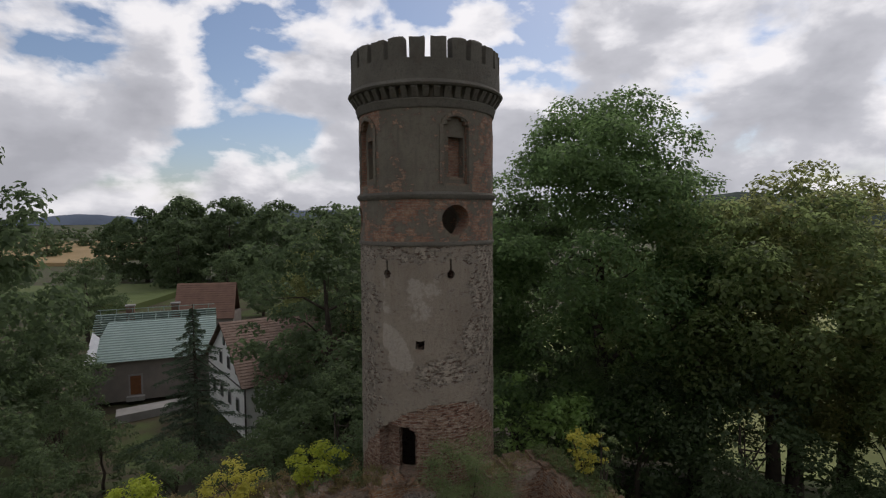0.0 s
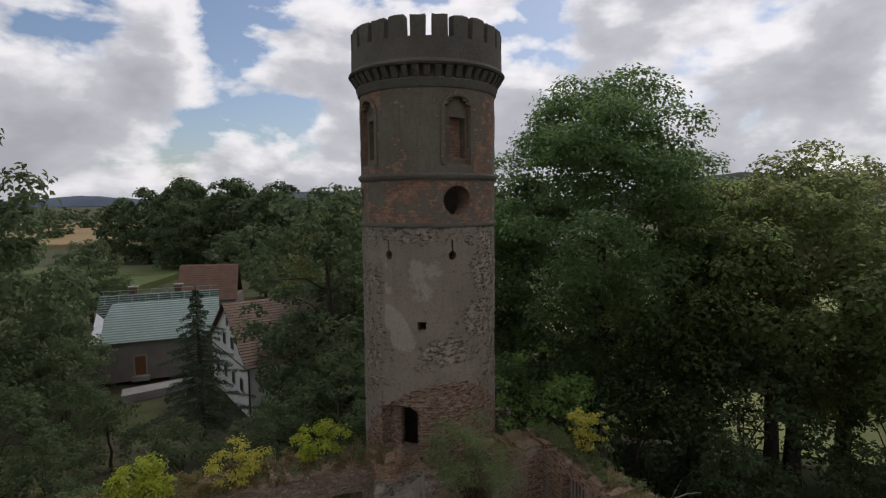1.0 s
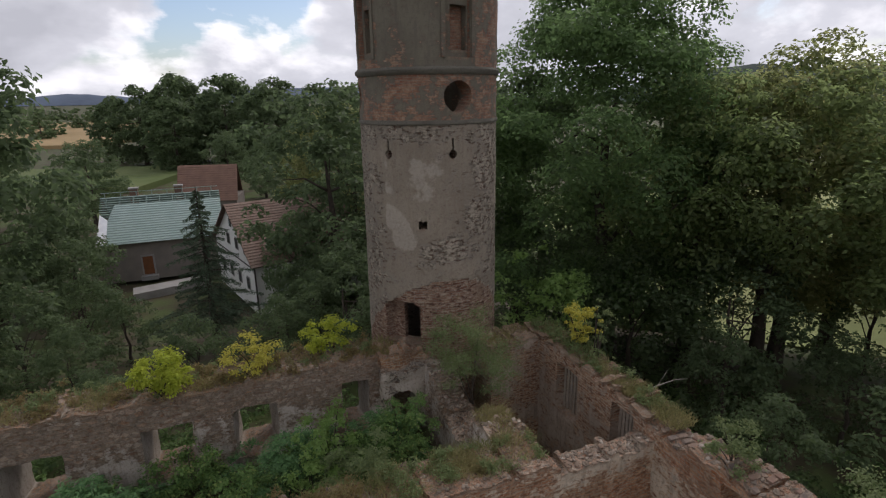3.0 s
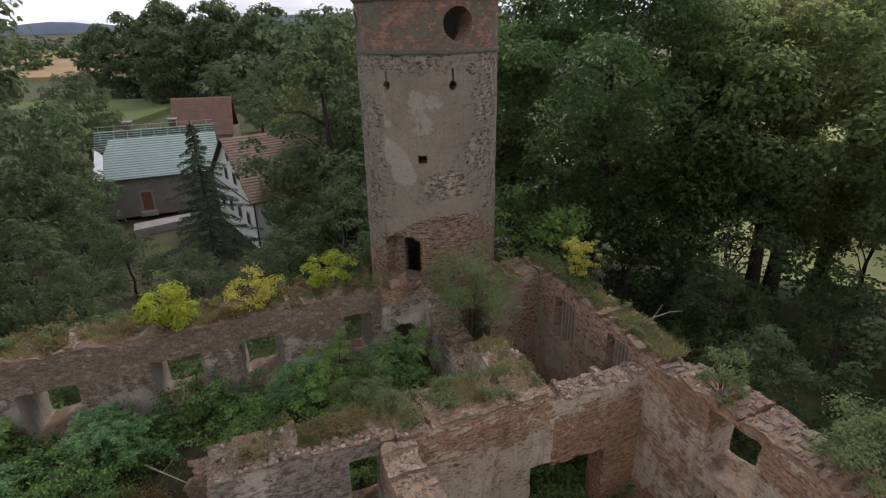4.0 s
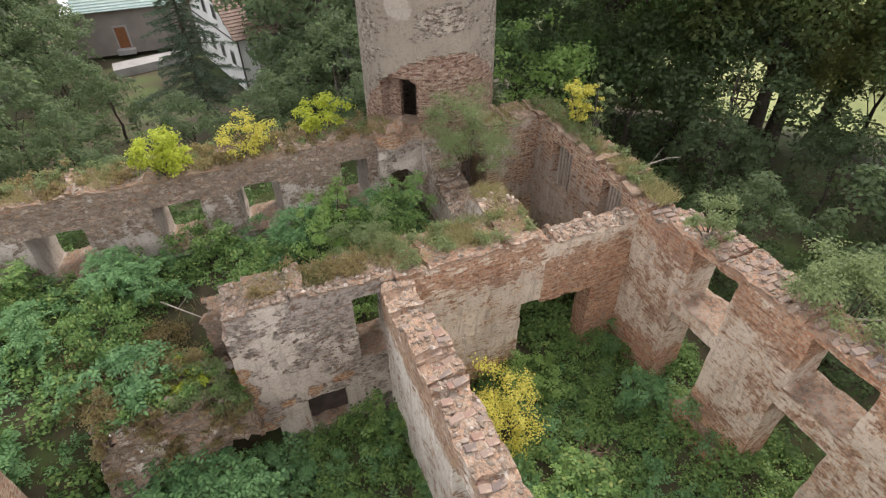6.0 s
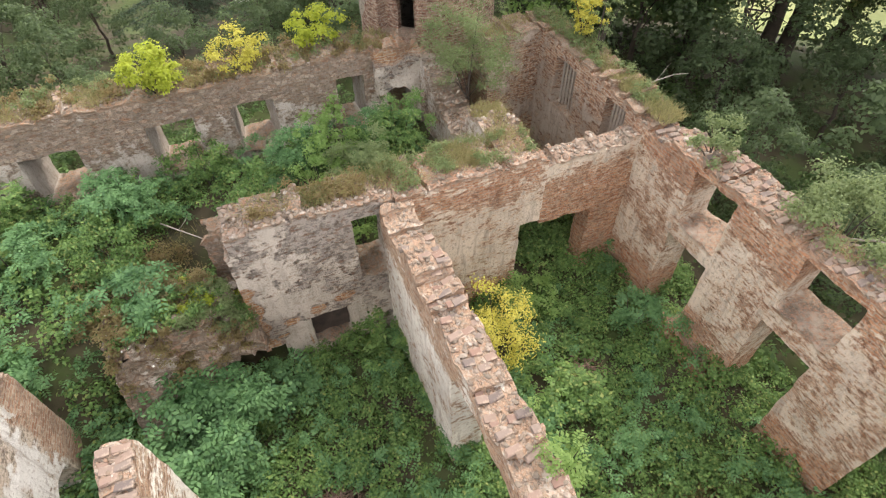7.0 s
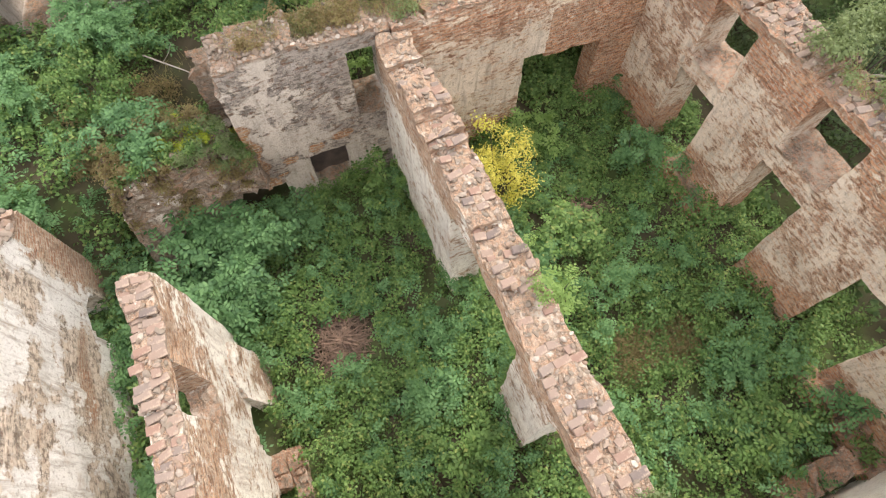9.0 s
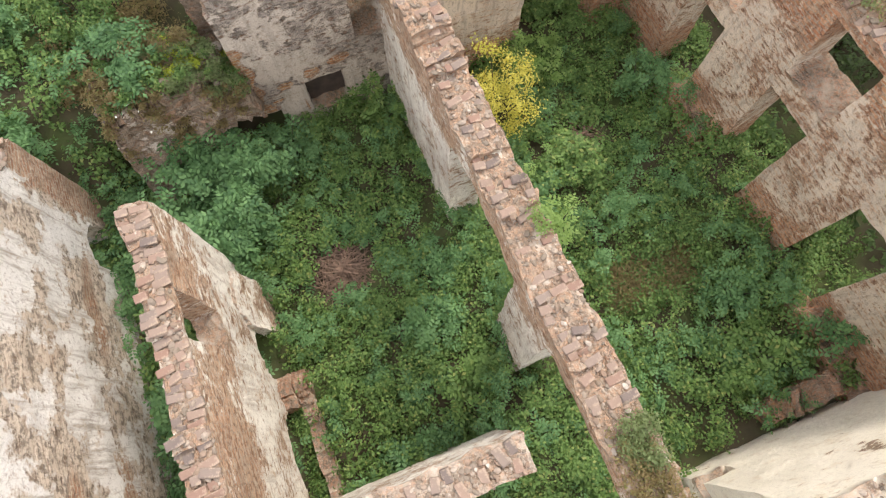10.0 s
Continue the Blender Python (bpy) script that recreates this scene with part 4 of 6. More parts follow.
# right-hand outer wall
R_TOP = profile([(-6, 5.7), (2.5, 5.5), (3.8, 5.42), (5.7, 5.34), (6.8, 5.26), (8.7, 4.98), (10, 5.25), (11.5, 5.3), (15.4, 5.3)], 0.08, seed=6)
wall_r = wall("wall_outer", "thick brick outer wall with window openings and arches",
     s0=-6.0, s1=9.3, z0=-0.6, top=R_TOP, d0=0, d1=1.02, place=along_v(9.15), mat=MAT_WALL,
     openings=[dict(s=(5.62, 6.92), z=(3.46, 5.08), splay=-0.12), dict(s=(5.62, 7.0), z=(-0.6, 2.98), splay=-0.12),
               dict(s=(2.46, 3.8), z=(3.72, 5.2), splay=-0.12), dict(s=(2.52, 3.85), z=(-0.6, 3.14), splay=-0.12),
               dict(s=(-0.9, 0.55), z=(3.74, 5.22), splay=-0.12), dict(s=(-0.6, 0.72), z=(-0.6, 3.2), splay=-0.12)],
     bare=lambda s, z, side: 0.385 + 0.55 * (1 - ease(0.6, 1.7, z + 0.4 * noise.noise(Vector((s, z, 2))))) + 0.30 * ease(4.2, 4.7, z) + 0.16 * noise.noise(Vector((s * 0.45, z * 0.5, 13))), step=0.13)
wall("wall_outer_rear", "brown plastered brick outer wall of the rear room",
     s0=9.3, s1=15.4, z0=-0.6, top=R_TOP, d0=0, d1=1.02, place=along_v(9.15), mat=MAT_BROWN,
     openings=[dict(s=(12.15, 13.3), z=(3.3, 4.92), splay=0.1), dict(s=(9.7, 10.6), z=(3.4, 4.98), splay=0.1)], bare=patchy(0.36, 0.2, 1.2, 33, 0.3, 4.3), step=0.13)
SLAT_WOOD = simple("grey_weathered_boards", (0.30, 0.25, 0.20), (0.20, 0.165, 0.13), 5.0, 0.9, 0.4)
for s0, s1, z0, z1 in ((12.2, 13.25, 3.3, 4.92), (9.74, 10.56, 3.4, 4.98)):
    grille = thing("window_grille", "weathered upright boards barring a ruined window", "window grille", "barred windows of the rear room", at=W(9.42, (s0 + s1) / 2, z0))
    n = 6
    for k in range(n):
        q = s0 + (s1 - s0) * (k + 0.5) / n
        bm = bmesh.new()
        box_into(bm, 9.40, 9.44, q - 0.05, q + 0.05, z0 - 0.02, z1, Matrix.Rotation(radians(22), 4, "Z"), 0.008)
        part("board", bm, SLAT_WOOD, grille)
# left-hand walls
wall_l = wall("wall_left_inner", "free-standing brick and plaster wall with a brick crest",
     s0=-4.0, s1=5.25, z0=-1.2, top=profile([(-4, 5.0), (5.25, 5.0)], 0.08, 1.8, seed=7), d0=0, d1=-0.5, place=along_v(-3.25), mat=MAT_WHITE,
     openings=[dict(s=(2.75, 3.58), z=(3.2, 4.82)), dict(s=(2.45, 3.85), z=(-1.2, 1.25), arch=0.5), dict(s=(-0.5, 1.72), z=(-0.7, 1.0), arch=0.8)],
     bare=lambda s, z, side: 0.32 + 0.36 * ease(2.5, 3.8, z + 0.5 * noise.noise(Vector((s * 0.5, 0, 2)))) - 0.12 * ease(4.0, 5.2, s) + 0.12 * noise.noise(Vector((s * 0.6, z * 0.6, 17))), step=0.115)
wall("wall_left_outer", "tall pale plastered wall with a broken brick end",
     s0=-5.0, s1=8.55, z0=-0.6, top=profile([(-5, 5.4), (5.6, 5.4), (7.0, 4.4), (8.0, 3.75), (8.55, 3.5)], 0.2, 1.3, seed=8), d0=0, d1=-0.75, place=along_v(-6.2), mat=MAT_FLAKING,
     openings=[dict(s=(6.4, 7.6), z=(-0.6, 1.4), arch=0.4)],
     bare=lambda s, z, side: 0.41 + 0.5 * ease(7.2, 8.0, s) + 0.30 * math.exp(-((z - 1.75 - 0.2 * noise.noise(Vector((s * 0.8, 0, 4)))) / 0.42) ** 2) + 0.26 * math.exp(-((z - 3.35) / 0.3) ** 2) + 0.30 * noise.noise(Vector((s * 0.5, z * 0.5, 19))), step=0.13)
wall("wall_near", "plastered wall stub with a rubble crest",
     s0=-3.2, s1=0.95, z0=-0.5, top=profile([(-3.2, 5.0), (0.9, 5.0)], 0.1, 1.8, seed=9), d0=0, d1=-0.55, place=along_u(-0.45), mat=MAT_WHITE,
     bare=patchy(0.30, 0, 1, 21), step=0.115)
wall("wall_near_gable", "tall cream plastered wall",
     s0=4.3, s1=12.5, z0=-0.6, top=profile([(4.3, 4.3), (4.5, 4.85), (5.4, 5.0), (12, 5.1)], 0.12, 1.4, seed=10), d0=0, d1=-0.75, place=along_u(-2.9), mat=MAT_CREAM,
     openings=[dict(s=(4.25, 5.05), z=(1.0, 1.5))], bare=patchy(0.10, 0.12, 0.3, 23, 0.16, 3.6), step=0.13)
# rear range
wall("wall_rear", "grey rubble rear wall with splayed window openings",
     s0=-12.0, s1=3.85, z0=-0.5, top=profile([(-12, 4.85), (-6, 4.98), (3.9, 5.08)], 0.10, seed=11), d0=0, d1=1.5, place=along_u(15.65), mat=MAT_GREY,
     openings=[dict(s=(-6.6, -5.1), z=(2.3, 3.92), splay=0.3), dict(s=(-3.2, -1.8), z=(2.45, 4.1), splay=0.3), dict(s=(-0.72, 0.6), z=(2.5, 4.2), splay=0.3, arch=0.12),
               dict(s=(2.6, 3.52), z=(2.5, 4.33), splay=0.2), dict(s=(-10.5, -9.0), z=(2.2, 3.8), splay=0.3)],
     bare=lambda s, z, side: 0.52 + 0.36 * ease(3.7, 4.3, z) - 0.2 * (1 - ease(2.9, 3.6, z)) - (0.4 if 0.05 < side < 0.95 else 0) + 0.2 * noise.noise(Vector((s * 0.5, z * 0.6, 29))), step=0.13)
wall("wall_tower_foot", "ragged plastered pier with an arched opening below the tower door",
     s0=3.85, s1=6.1, z0=-0.5, top=profile([(3.85, 5.15), (5.3, 5.1), (5.7, 4.7), (6.1, 4.0)], 0.15, 1.6, seed=14), d0=0, d1=1.0, place=along_u(15.42), mat=MAT_HEARTH,
     openings=[dict(s=(4.15, 5.05), z=(1.2, 3.75), arch=0.4)], bare=lambda s, z, side: 0.42 + 0.3 * ease(4.2, 4.8, z) + 0.25 * noise.noise(Vector((s * 0.9, z * 0.9, 51))), step=0.115, rough=0.09, crest=0.2)
wall("wall_rear_corner", "brown rubble wall in the rear corner",
     s0=7.3, s1=9.15, z0=-0.5, top=profile([(7.3, 5.2), (9.1, 5.3)], 0.15, seed=12), d0=0, d1=1.3, place=along_u(14.3), mat=MAT_BROWN, bare=patchy(0.52, 0.2, 2.0, 31), step=0.13)
wall("wall_rear_cross", "broken plastered cross wall below the tower",
     s0=10.25, s1=15.6, z0=0.0, top=profile([(10.25, 4.85), (11.6, 4.85), (12.0, 4.3), (12.6, 3.5), (13.6, 3.5), (14.3, 4.2), (15.4, 4.6)], 0.22, 1.5, seed=13), d0=0, d1=1.0, place=along_v(5.35), mat=MAT_GREY,
     openings=[dict(s=(12.7, 13.5), z=(1.5, 2.9), arch=0.3)], bare=patchy(0.45, 0, 1, 37), step=0.13, rough=0.06, crest=0.2)

# ---------------------------------------------------------------- tower
TC = W(6.58, 17.82, 0)
TR = 2.31
T0 = math.atan2(-TC.y, -TC.x)


def tower_at(s, d, z):
    a = T0 + s / TR
    r = TR - d + 0.035 * max(0.0, (11 - z) / 11)
    return Vector((TC.x + r * math.cos(a), TC.y + r * math.sin(a), z))


def blob(s, z, cs, cz, rs, rz, slant=0.0):
    """1 within an uneven oval patch, falling to 0 outside."""
    q = math.hypot((s - cs + slant * (z - cz)) / rs, (z - cz) / rz) + 0.35 * noise.noise(Vector((s * 1.7, z * 1.7, 43)))
    return 1 - ease(0.45, 1.2, q)


def tower_bare(s, z, side):
    """Lost plaster on the tower: brick inside the old roof line, pitted edges, pale repairs (below nought)."""
    if 0.02 < side < 0.98:
        return 0.75
    arch = 7.4 - 0.17 * (s - 0.75) ** 2 if s < 0.75 else 7.4 - 0.28 * (s - 0.75) ** 2
    n = noise.noise(Vector((s * 0.8, z * 0.8, 41)))
    if z > 16.6:
        return 0.25
    if z > 14.0:
        return 0.26 + (0.28 if s > 1.55 or -2.9 < s < -1.6 else 0) + 0.1 * n
    if z > 12.45:
        return 0.52 + 0.35 * n
    if z < arch:
        return 1.0
    b = 0.16 + 0.16 * n
    b += 0.26 * (1 - ease(-1.9, -1.2, s)) + 0.30 * ease(1.6, 2.3, s) + 0.34 * ease(11.6, 12.1, z)
    b += 0.45 * blob(s, z, 1.9, 9.4, 0.8, 0.75) + 0.42 * blob(s, z, 0.6, 8.4, 1.15, 0.6, -0.5) + 0.38 * blob(s, z, 1.8, 10.9, 0.5, 0.8)
    if abs(s) < 1.55:
        b -= 0.40 * blob(s, z, -0.2, 10.7, 0.75, 0.8) + 0.75 * blob(s, z, -1.05, 9.1, 0.5, 0.85, 0.45) + 0.4 * blob(s, z, -1.5, 10.2, 0.3, 1.4)
    return min(b, 0.6)


tower = thing("watch_tower", "tall round plastered brick tower with battlements", "tower", at=(TC.x, TC.y, 0))
CIRC = 2 * math.pi * TR
slab("shaft", -CIRC / 2, CIRC / 2, -0.5, lambda s: 12.45, 0, 0.6, tower_at, MAT_TOWER, tower,
     openings=[dict(s=(-1.75, -0.36), z=(5.12, 6.62), arch=0.3),
               dict(s=(0.62, 0.90), z=(11.32, 11.60), round=True), dict(s=(0.73, 0.79), z=(11.6, 11.95)),
               dict(s=(-1.48, -1.20), z=(11.32, 11.60), round=True), dict(s=(-1.37, -1.31), z=(11.6, 11.95)),
               dict(s=(-0.38, -0.11), z=(9.12, 9.38)), dict(s=(0.0, 0.22), z=(5.2, 5.55))],
     bare=tower_bare, step=0.115, rough=0.022, crest=0.0, loop=True)
slab("door_jamb", -1.85, -0.3, 5.05, lambda s: 6.75, 0.38, 0.58, tower_at, MAT_TOWER, tower, openings=[dict(s=(-1.2, -0.5), z=(5.1, 6.5), arch=0.15)], bare=1.0, step=0.1, rough=0.02, crest=0.0)
NICHES = (0.98, -2.3, 4.3, -5.5)
slab("upper_shaft", -CIRC / 2, CIRC / 2, 12.4, lambda s: 17.3, 0, 0.6, tower_at, MAT_TOWER_UP, tower,
     openings=[dict(s=(c - 0.47, c + 0.47), z=(12.70, 13.64), round=True) for c in (0.955, -3.2, 4.9)] +
              [dict(s=(c - 0.42, c + 0.42), z=(14.3, 16.36), arch=0.42) for c in NICHES],
     bare=tower_bare, step=0.115, rough=0.02, crest=0.0, loop=True)
for c in NICHES:
    slab("niche_infill", c - 0.5, c + 0.5, 14.2, lambda s: 16.5, 0.16, 0.4, tower_at, MAT_TOWER_UP, tower,
         openings=[dict(s=(c - 0.22, c + 0.36), z=(14.5, 15.75))], bare=0.3, step=0.12, rough=0.02, crest=0.0)
    slab("niche_arch", c - 0.56, c + 0.56, 14.3, lambda s: 16.36 - 0.56 + math.sqrt(max(0.0, 0.56 ** 2 - (s - c) ** 2)) + 0.14, -0.045, 0.05, tower_at, MAT_TOWER_UP, tower,
         openings=[dict(s=(c - 0.44, c + 0.44), z=(14.29, 16.38), arch=0.44)], bare=0.35, step=0.07, rough=0.008, crest=0.0, deep=1)
    slab("niche_panel", c - 0.24, c + 0.38, 14.4, lambda s: 15.85, 0.42, 0.55, tower_at, MAT_TOWER_UP, tower, bare=0.7, step=0.15, rough=0.02, crest=0.0)
MAT_CROWN = masonry("crown_render", plaster=(0.17, 0.155, 0.125), dirt=(0.10, 0.09, 0.075), brick_a=(0.16, 0.085, 0.055), brick_b=(0.21, 0.125, 0.085), undercoat=(0.14, 0.115, 0.09), wash=0.2)


def lathe(profile_rz, segs=96, wob=0.012):
    bm = bmesh.new()
    rings = []
    for r, z in profile_rz:
        ring = []
        for k in range(segs):
            a = 2 * math.pi * k / segs
            w = wob * noise.noise(Vector((math.cos(a) * 6, math.sin(a) * 6, z * 3)))
            ring.append(bm.verts.new((TC.x + (r + w) * math.cos(a), TC.y + (r + w) * math.sin(a), z + w)))
        rings.append(ring)
    for a, b in zip(rings, rings[1:]):
        for k in range(segs):
            bm.faces.new((a[k], a[(k + 1) % segs], b[(k + 1) % segs], b[k]))
    return bm


part("string_course", lathe([(2.25, 13.80), (2.34, 13.82), (2.40, 13.90), (2.40, 13.97), (2.33, 14.04), (2.25, 14.06)]), MAT_CROWN, tower, smooth=True)
part("string_course", lathe([(2.25, 12.33), (2.35, 12.36), (2.36, 12.43), (2.33, 12.48), (2.25, 12.49)]), MAT_CROWN, tower, smooth=True)
part("string_course", lathe([(2.25, 16.60), (2.34, 16.62), (2.37, 16.68), (2.37, 16.74), (2.42, 16.86), (2.40, 16.9), (2.2, 16.92)]), MAT_CROWN, tower, smooth=True)
part("parapet", lathe([(2.2, 17.22), (2.62, 17.24), (2.66, 17.30), (2.62, 17.36), (2.56, 17.42), (2.545, 18.06), (2.2, 18.08), (2.14, 17.2)]), MAT_CROWN, tower, smooth=True)


def ring_block(name, a0, a1, r0, r1, z0, z1, seed, top_slope=0.0, r_low=None):
    bm = bmesh.new()
    cols = []
    rnd = random.Random(seed)
    for k in range(4):
        a = a0 + (a1 - a0) * k / 3
        col = []
        for r, z in ((r0, z0), (r_low or r1, z0), (r1, z1 - 0.05), (r1 - 0.04, z1), (r0 + 0.04, z1 + top_slope), (r0, z1 - 0.05 + top_slope)):
            j = 0.016
            col.append(bm.verts.new((TC.x + r * math.cos(a) + rnd.uniform(-j, j), TC.y + r * math.sin(a) + rnd.uniform(-j, j), z + (rnd.uniform(-0.03, 0.03) if z > z0 else 0))))
        cols.append(col)
    for p, q in zip(cols, cols[1:]):
        for k in range(6):
            bm.faces.new((p[k], p[(k + 1) % 6], q[(k + 1) % 6], q[k]))
    bm.faces.new(cols[0][::-1])
    bm.faces.new(cols[-1])
    part(name, bm, MAT_CROWN, tower)


NM = 24
for k in range(NM):
    a = T0 + 0.03 + 2 * math.pi * (k + 0.5) / NM
    ring_block("merlon", a - 0.094, a + 0.094, 2.16, 2.54, 18.05, 18.68 + 0.03 * hashed("m", k), k, 0.02)
for k in range(46):
    a = T0 + 2 * math.pi * k / 46
    ring_block("corbel", a - 0.038, a + 0.038, 2.25, 2.58, 16.92, 17.24, 100 + k, 0.0, 2.40)

wall("wall_footing", "low broken brick footing at the foot of the cream wall",
     s0=6.75, s1=9.0, z0=-0.5, top=profile([(6.7, 0.2), (7.1, 0.55), (8.2, 0.6), (9.0, 0.4)], 0.15, 1.5, seed=15), d0=0, d1=-0.55, place=along_u(-2.15), mat=MAT_WALL, bare=0.9, step=0.13, rough=0.07, crest=0.15)
wall("wall_outer_footing", "low worn brick footing along the outer wall",
     s0=-3.4, s1=-0.3, z0=-0.5, top=profile([(-3.4, 0.5), (-2.2, 0.55), (-1.2, 0.75), (-0.6, 0.6), (-0.3, 0.2)], 0.2, 1.4, seed=22), d0=0, d1=0.6, place=along_v(8.62), mat=MAT_WALL, bare=0.95, step=0.12, rough=0.09, crest=0.15)
wall("wall_pier_footing", "worn sloping brick footing between two arches",
     s0=3.9, s1=6.6, z0=-0.5, top=profile([(3.9, 0.35), (4.4, 0.8), (5.6, 0.7), (6.6, 0.15)], 0.15, 1.4, seed=24), d0=0, d1=0.42, place=lambda s, d, z: W(8.80 + d + 0.2 * min(z, 1.0), s, z), mat=MAT_WALL, bare=0.9, step=0.12, rough=0.07, crest=0.12)
wall("wall_left_buttress", "worn plastered buttress at the foot of the brick wall",
     s0=3.55, s1=4.85, z0=-0.6, top=profile([(3.55, 1.5), (4.0, 2.1), (4.85, 1.9)], 0.1, 1.6, seed=26), d0=0, d1=0.34, place=lambda s, d, z: W(-3.27 + d * (1 - 0.42 * max(0.0, z)), s, z), mat=MAT_WHITE, bare=patchy(0.28, 0.3, 0.4, 27), step=0.1, rough=0.05, crest=0.05)
wall("wall_left_spur", "low broken brick wall at the foot of the plastered wall",
     s0=-3.0, s1=2.5, z0=-0.6, top=profile([(-3.0, 0.3), (1.6, 0.35), (2.1, 0.6), (2.5, 0.35)], 0.07, 1.6, seed=16), d0=0, d1=0.34, place=along_v(-2.96), mat=MAT_WALL, bare=lambda s, z, side: 0.25 + 0.35 * ease(1.5, 2.1, s), step=0.1, rough=0.04, crest=0.06)
wall("wall_left_spur_end", "broken brick return joining the low wall to the plastered wall",
     s0=1.66, s1=2.46, z0=-0.6, top=profile([(1.66, 0.55), (2.1, 0.75), (2.46, 0.5)], 0.07, 1.6, seed=20), d0=0, d1=0.30, place=along_v(-3.27), mat=MAT_WALL, bare=0.55, step=0.1, rough=0.04, crest=0.06)
wall("wall_stub", "short broken wall stub at the end of the cross wall",
     s0=10.05, s1=11.7, z0=0.3, top=profile([(10.0, 4.3), (10.6, 3.7), (11.7, 3.3)], 0.25, 1.6, seed=18), d0=0, d1=-0.4, place=along_v(-1.6), mat=MAT_GREY, bare=0.7, step=0.13, rough=0.07, crest=0.2)
# Paler than the meadow: sunlight on this ground is put into its colour.
field("pasture", "pasture seen through the trees, its sunlight put into the colour", 12, 70, 34, 95, (0.21, 0.24, 0.09), (0.28, 0.28, 0.12), 0.6)
# ---------------------------------------------------------------- trees round the castle
def broadleaf(name, label, height, width, seed, leaf=LEAF_TREE, trunk_h=0.25, leaf_size=0.3, density=170, clumps=120, lean=0.0, group="trees round the castle", shape=1.0):
    """A tree: tapered trunk, limbs reaching into the crown, and a crown of leaf clumps with gaps."""
    rng = np.random.default_rng(seed)
    rnd = random.Random(seed)
    tree = thing(name, label, "tree", group)
    bm = bmesh.new()
    base_r = height * 0.022
    tp = [Vector((rnd.uniform(-.2, .2) * k * 0.4 + lean * k, rnd.uniform(-.2, .2) * k * 0.4, height * 0.72 * k / 5 - 0.2 * (k == 0))) for k in range(6)]
    tube_into(bm, tp, [base_r * f for f in (1.35, 0.95, 0.8, 0.62, 0.42, 0.2)], 9)
    part("trunk", bm, BARK, tree, smooth=True)
    cz = height * (1 + trunk_h) / 2
    half = height * (1 - trunk_h) / 2
    C, R = [], []
    while len(C) < clumps:
        d = unit(rng.normal(size=(1, 3)))[0]
        rr = rng.uniform(0.35, 1.0) ** 0.5
        zq = d[2] * rr
        taper = (1.0 - 0.35 * max(0, zq)) if shape >= 1 else 1 - 0.75 * max(0, zq)
        n = 0.78 + 0.5 * noise.noise(Vector(d * 1.6) + Vector((seed * 3.1, 0, 0)))
        n = 0.62 + 0.38 * n
        c = np.array((d[0] * width / 2 * rr * n * taper + lean * 3, d[1] * width / 2 * rr * n * taper, cz + zq * half * (0.86 + 0.25 * n)))
        if c[2] < height * trunk_h * 0.9:
            continue
        C.append(c)
        R.append(width * rng.uniform(0.06, 0.115))
    for k in range(7):
        st = tp[2 + k % 3]
        tgt = st.lerp(Vector(C[k * 7 % len(C)]), 0.7)
        mid = st.lerp(tgt, 0.5) + Vector((0, 0, height * 0.03))
        bm = bmesh.new()
        tube_into(bm, [st, mid, tgt], [base_r * 0.30, base_r * 0.18, base_r * 0.05], 6)
        part("limb", bm, BARK, tree, smooth=True)
    P, N = clump_points(rng, C, R, density, 0.75, 0.62, 0.10)
    me = leaf_mesh("crown", P, N, leaf_size, 0.62, 0.3, rng)
    link_mesh("crown", me, leaf, tree)
    return tree


def put(ob, x, y, z=None, turn=0.0, size=1.0, tall=1.0):
    ob.matrix_basis = Matrix.Translation((x, y, ground_z(x, y) - 0.05 if z is None else z)) @ Matrix.Rotation(turn, 4, "Z") @ Matrix.Diagonal((size, size, size * tall, 1))
    return ob


def again(ob, x, y, turn=0.0, size=1.0, tall=1.0, label=""):
    c = copy_thing(ob, Matrix.Identity(4))
    if label:
        tagged(c, label)
    return put(c, x, y, None, turn, size, tall)


put(broadleaf("ash_tree", "tall full green ash tree behind the tower", 20.4, 18.6, 3, LEAF_TREE, 0.05, 0.23, 165, 240), 8.9, 30.0)
tree_warm = put(broadleaf("maple_tree", "broad tree with leaves turning brownish yellow", 16.4, 14.0, 5, LEAF_WARM, 0.20, 0.25, 150, 130), 17.6, 26.5)
tree_dark = put(broadleaf("lime_tree", "dark green lime tree in a dense stand", 14.5, 12.5, 8, LEAF_DARK, 0.05, 0.33, 78, 125), 28.0, 24.0)
tree_low = put(broadleaf("hazel_tree", "low bushy hazel tree under taller trees", 7.0, 7.5, 14, LEAF_DARK, 0.0, 0.22, 130, 76, group="hazels under the trees"), 12.5, 22.0)
again(tree_warm, 22.5, 29.5, 1.9, 1.0)
again(tree_warm, 27.0, 24.0, 4.1, 0.98)
for x, y, t, sc in ((4.9, 36.0, 4.4, 1.15), (1.5, 40.0, 2.1, 1.0), (38.0, 44.0, 0.6, 1.1), (18.0, 52.0, 3.0, 1.0)):
    again(tree_dark, x, y, t, sc)
for k, (x, y, sc) in enumerate(((9.0, 24.5, 0.9), (15.5, 18.5, 0.62), (17.5, 15.0, 0.7), (14.6, 12.4, 0.95), (6.5, 27.0, 1.0), (11.0, 19.2, 0.62), (21.5, 17.0, 0.9), (13.4, 4.0, 0.62), (12.6, 7.0, 0.6), (11.4, 10.4, 0.58), (9.6, 14.2, 0.6), (3.6, 26.5, 0.8), (14.0, 28.5, 0.85), (22.5, 26.5, 0.9))):
    again(tree_low, x, y, k * 1.7, sc)
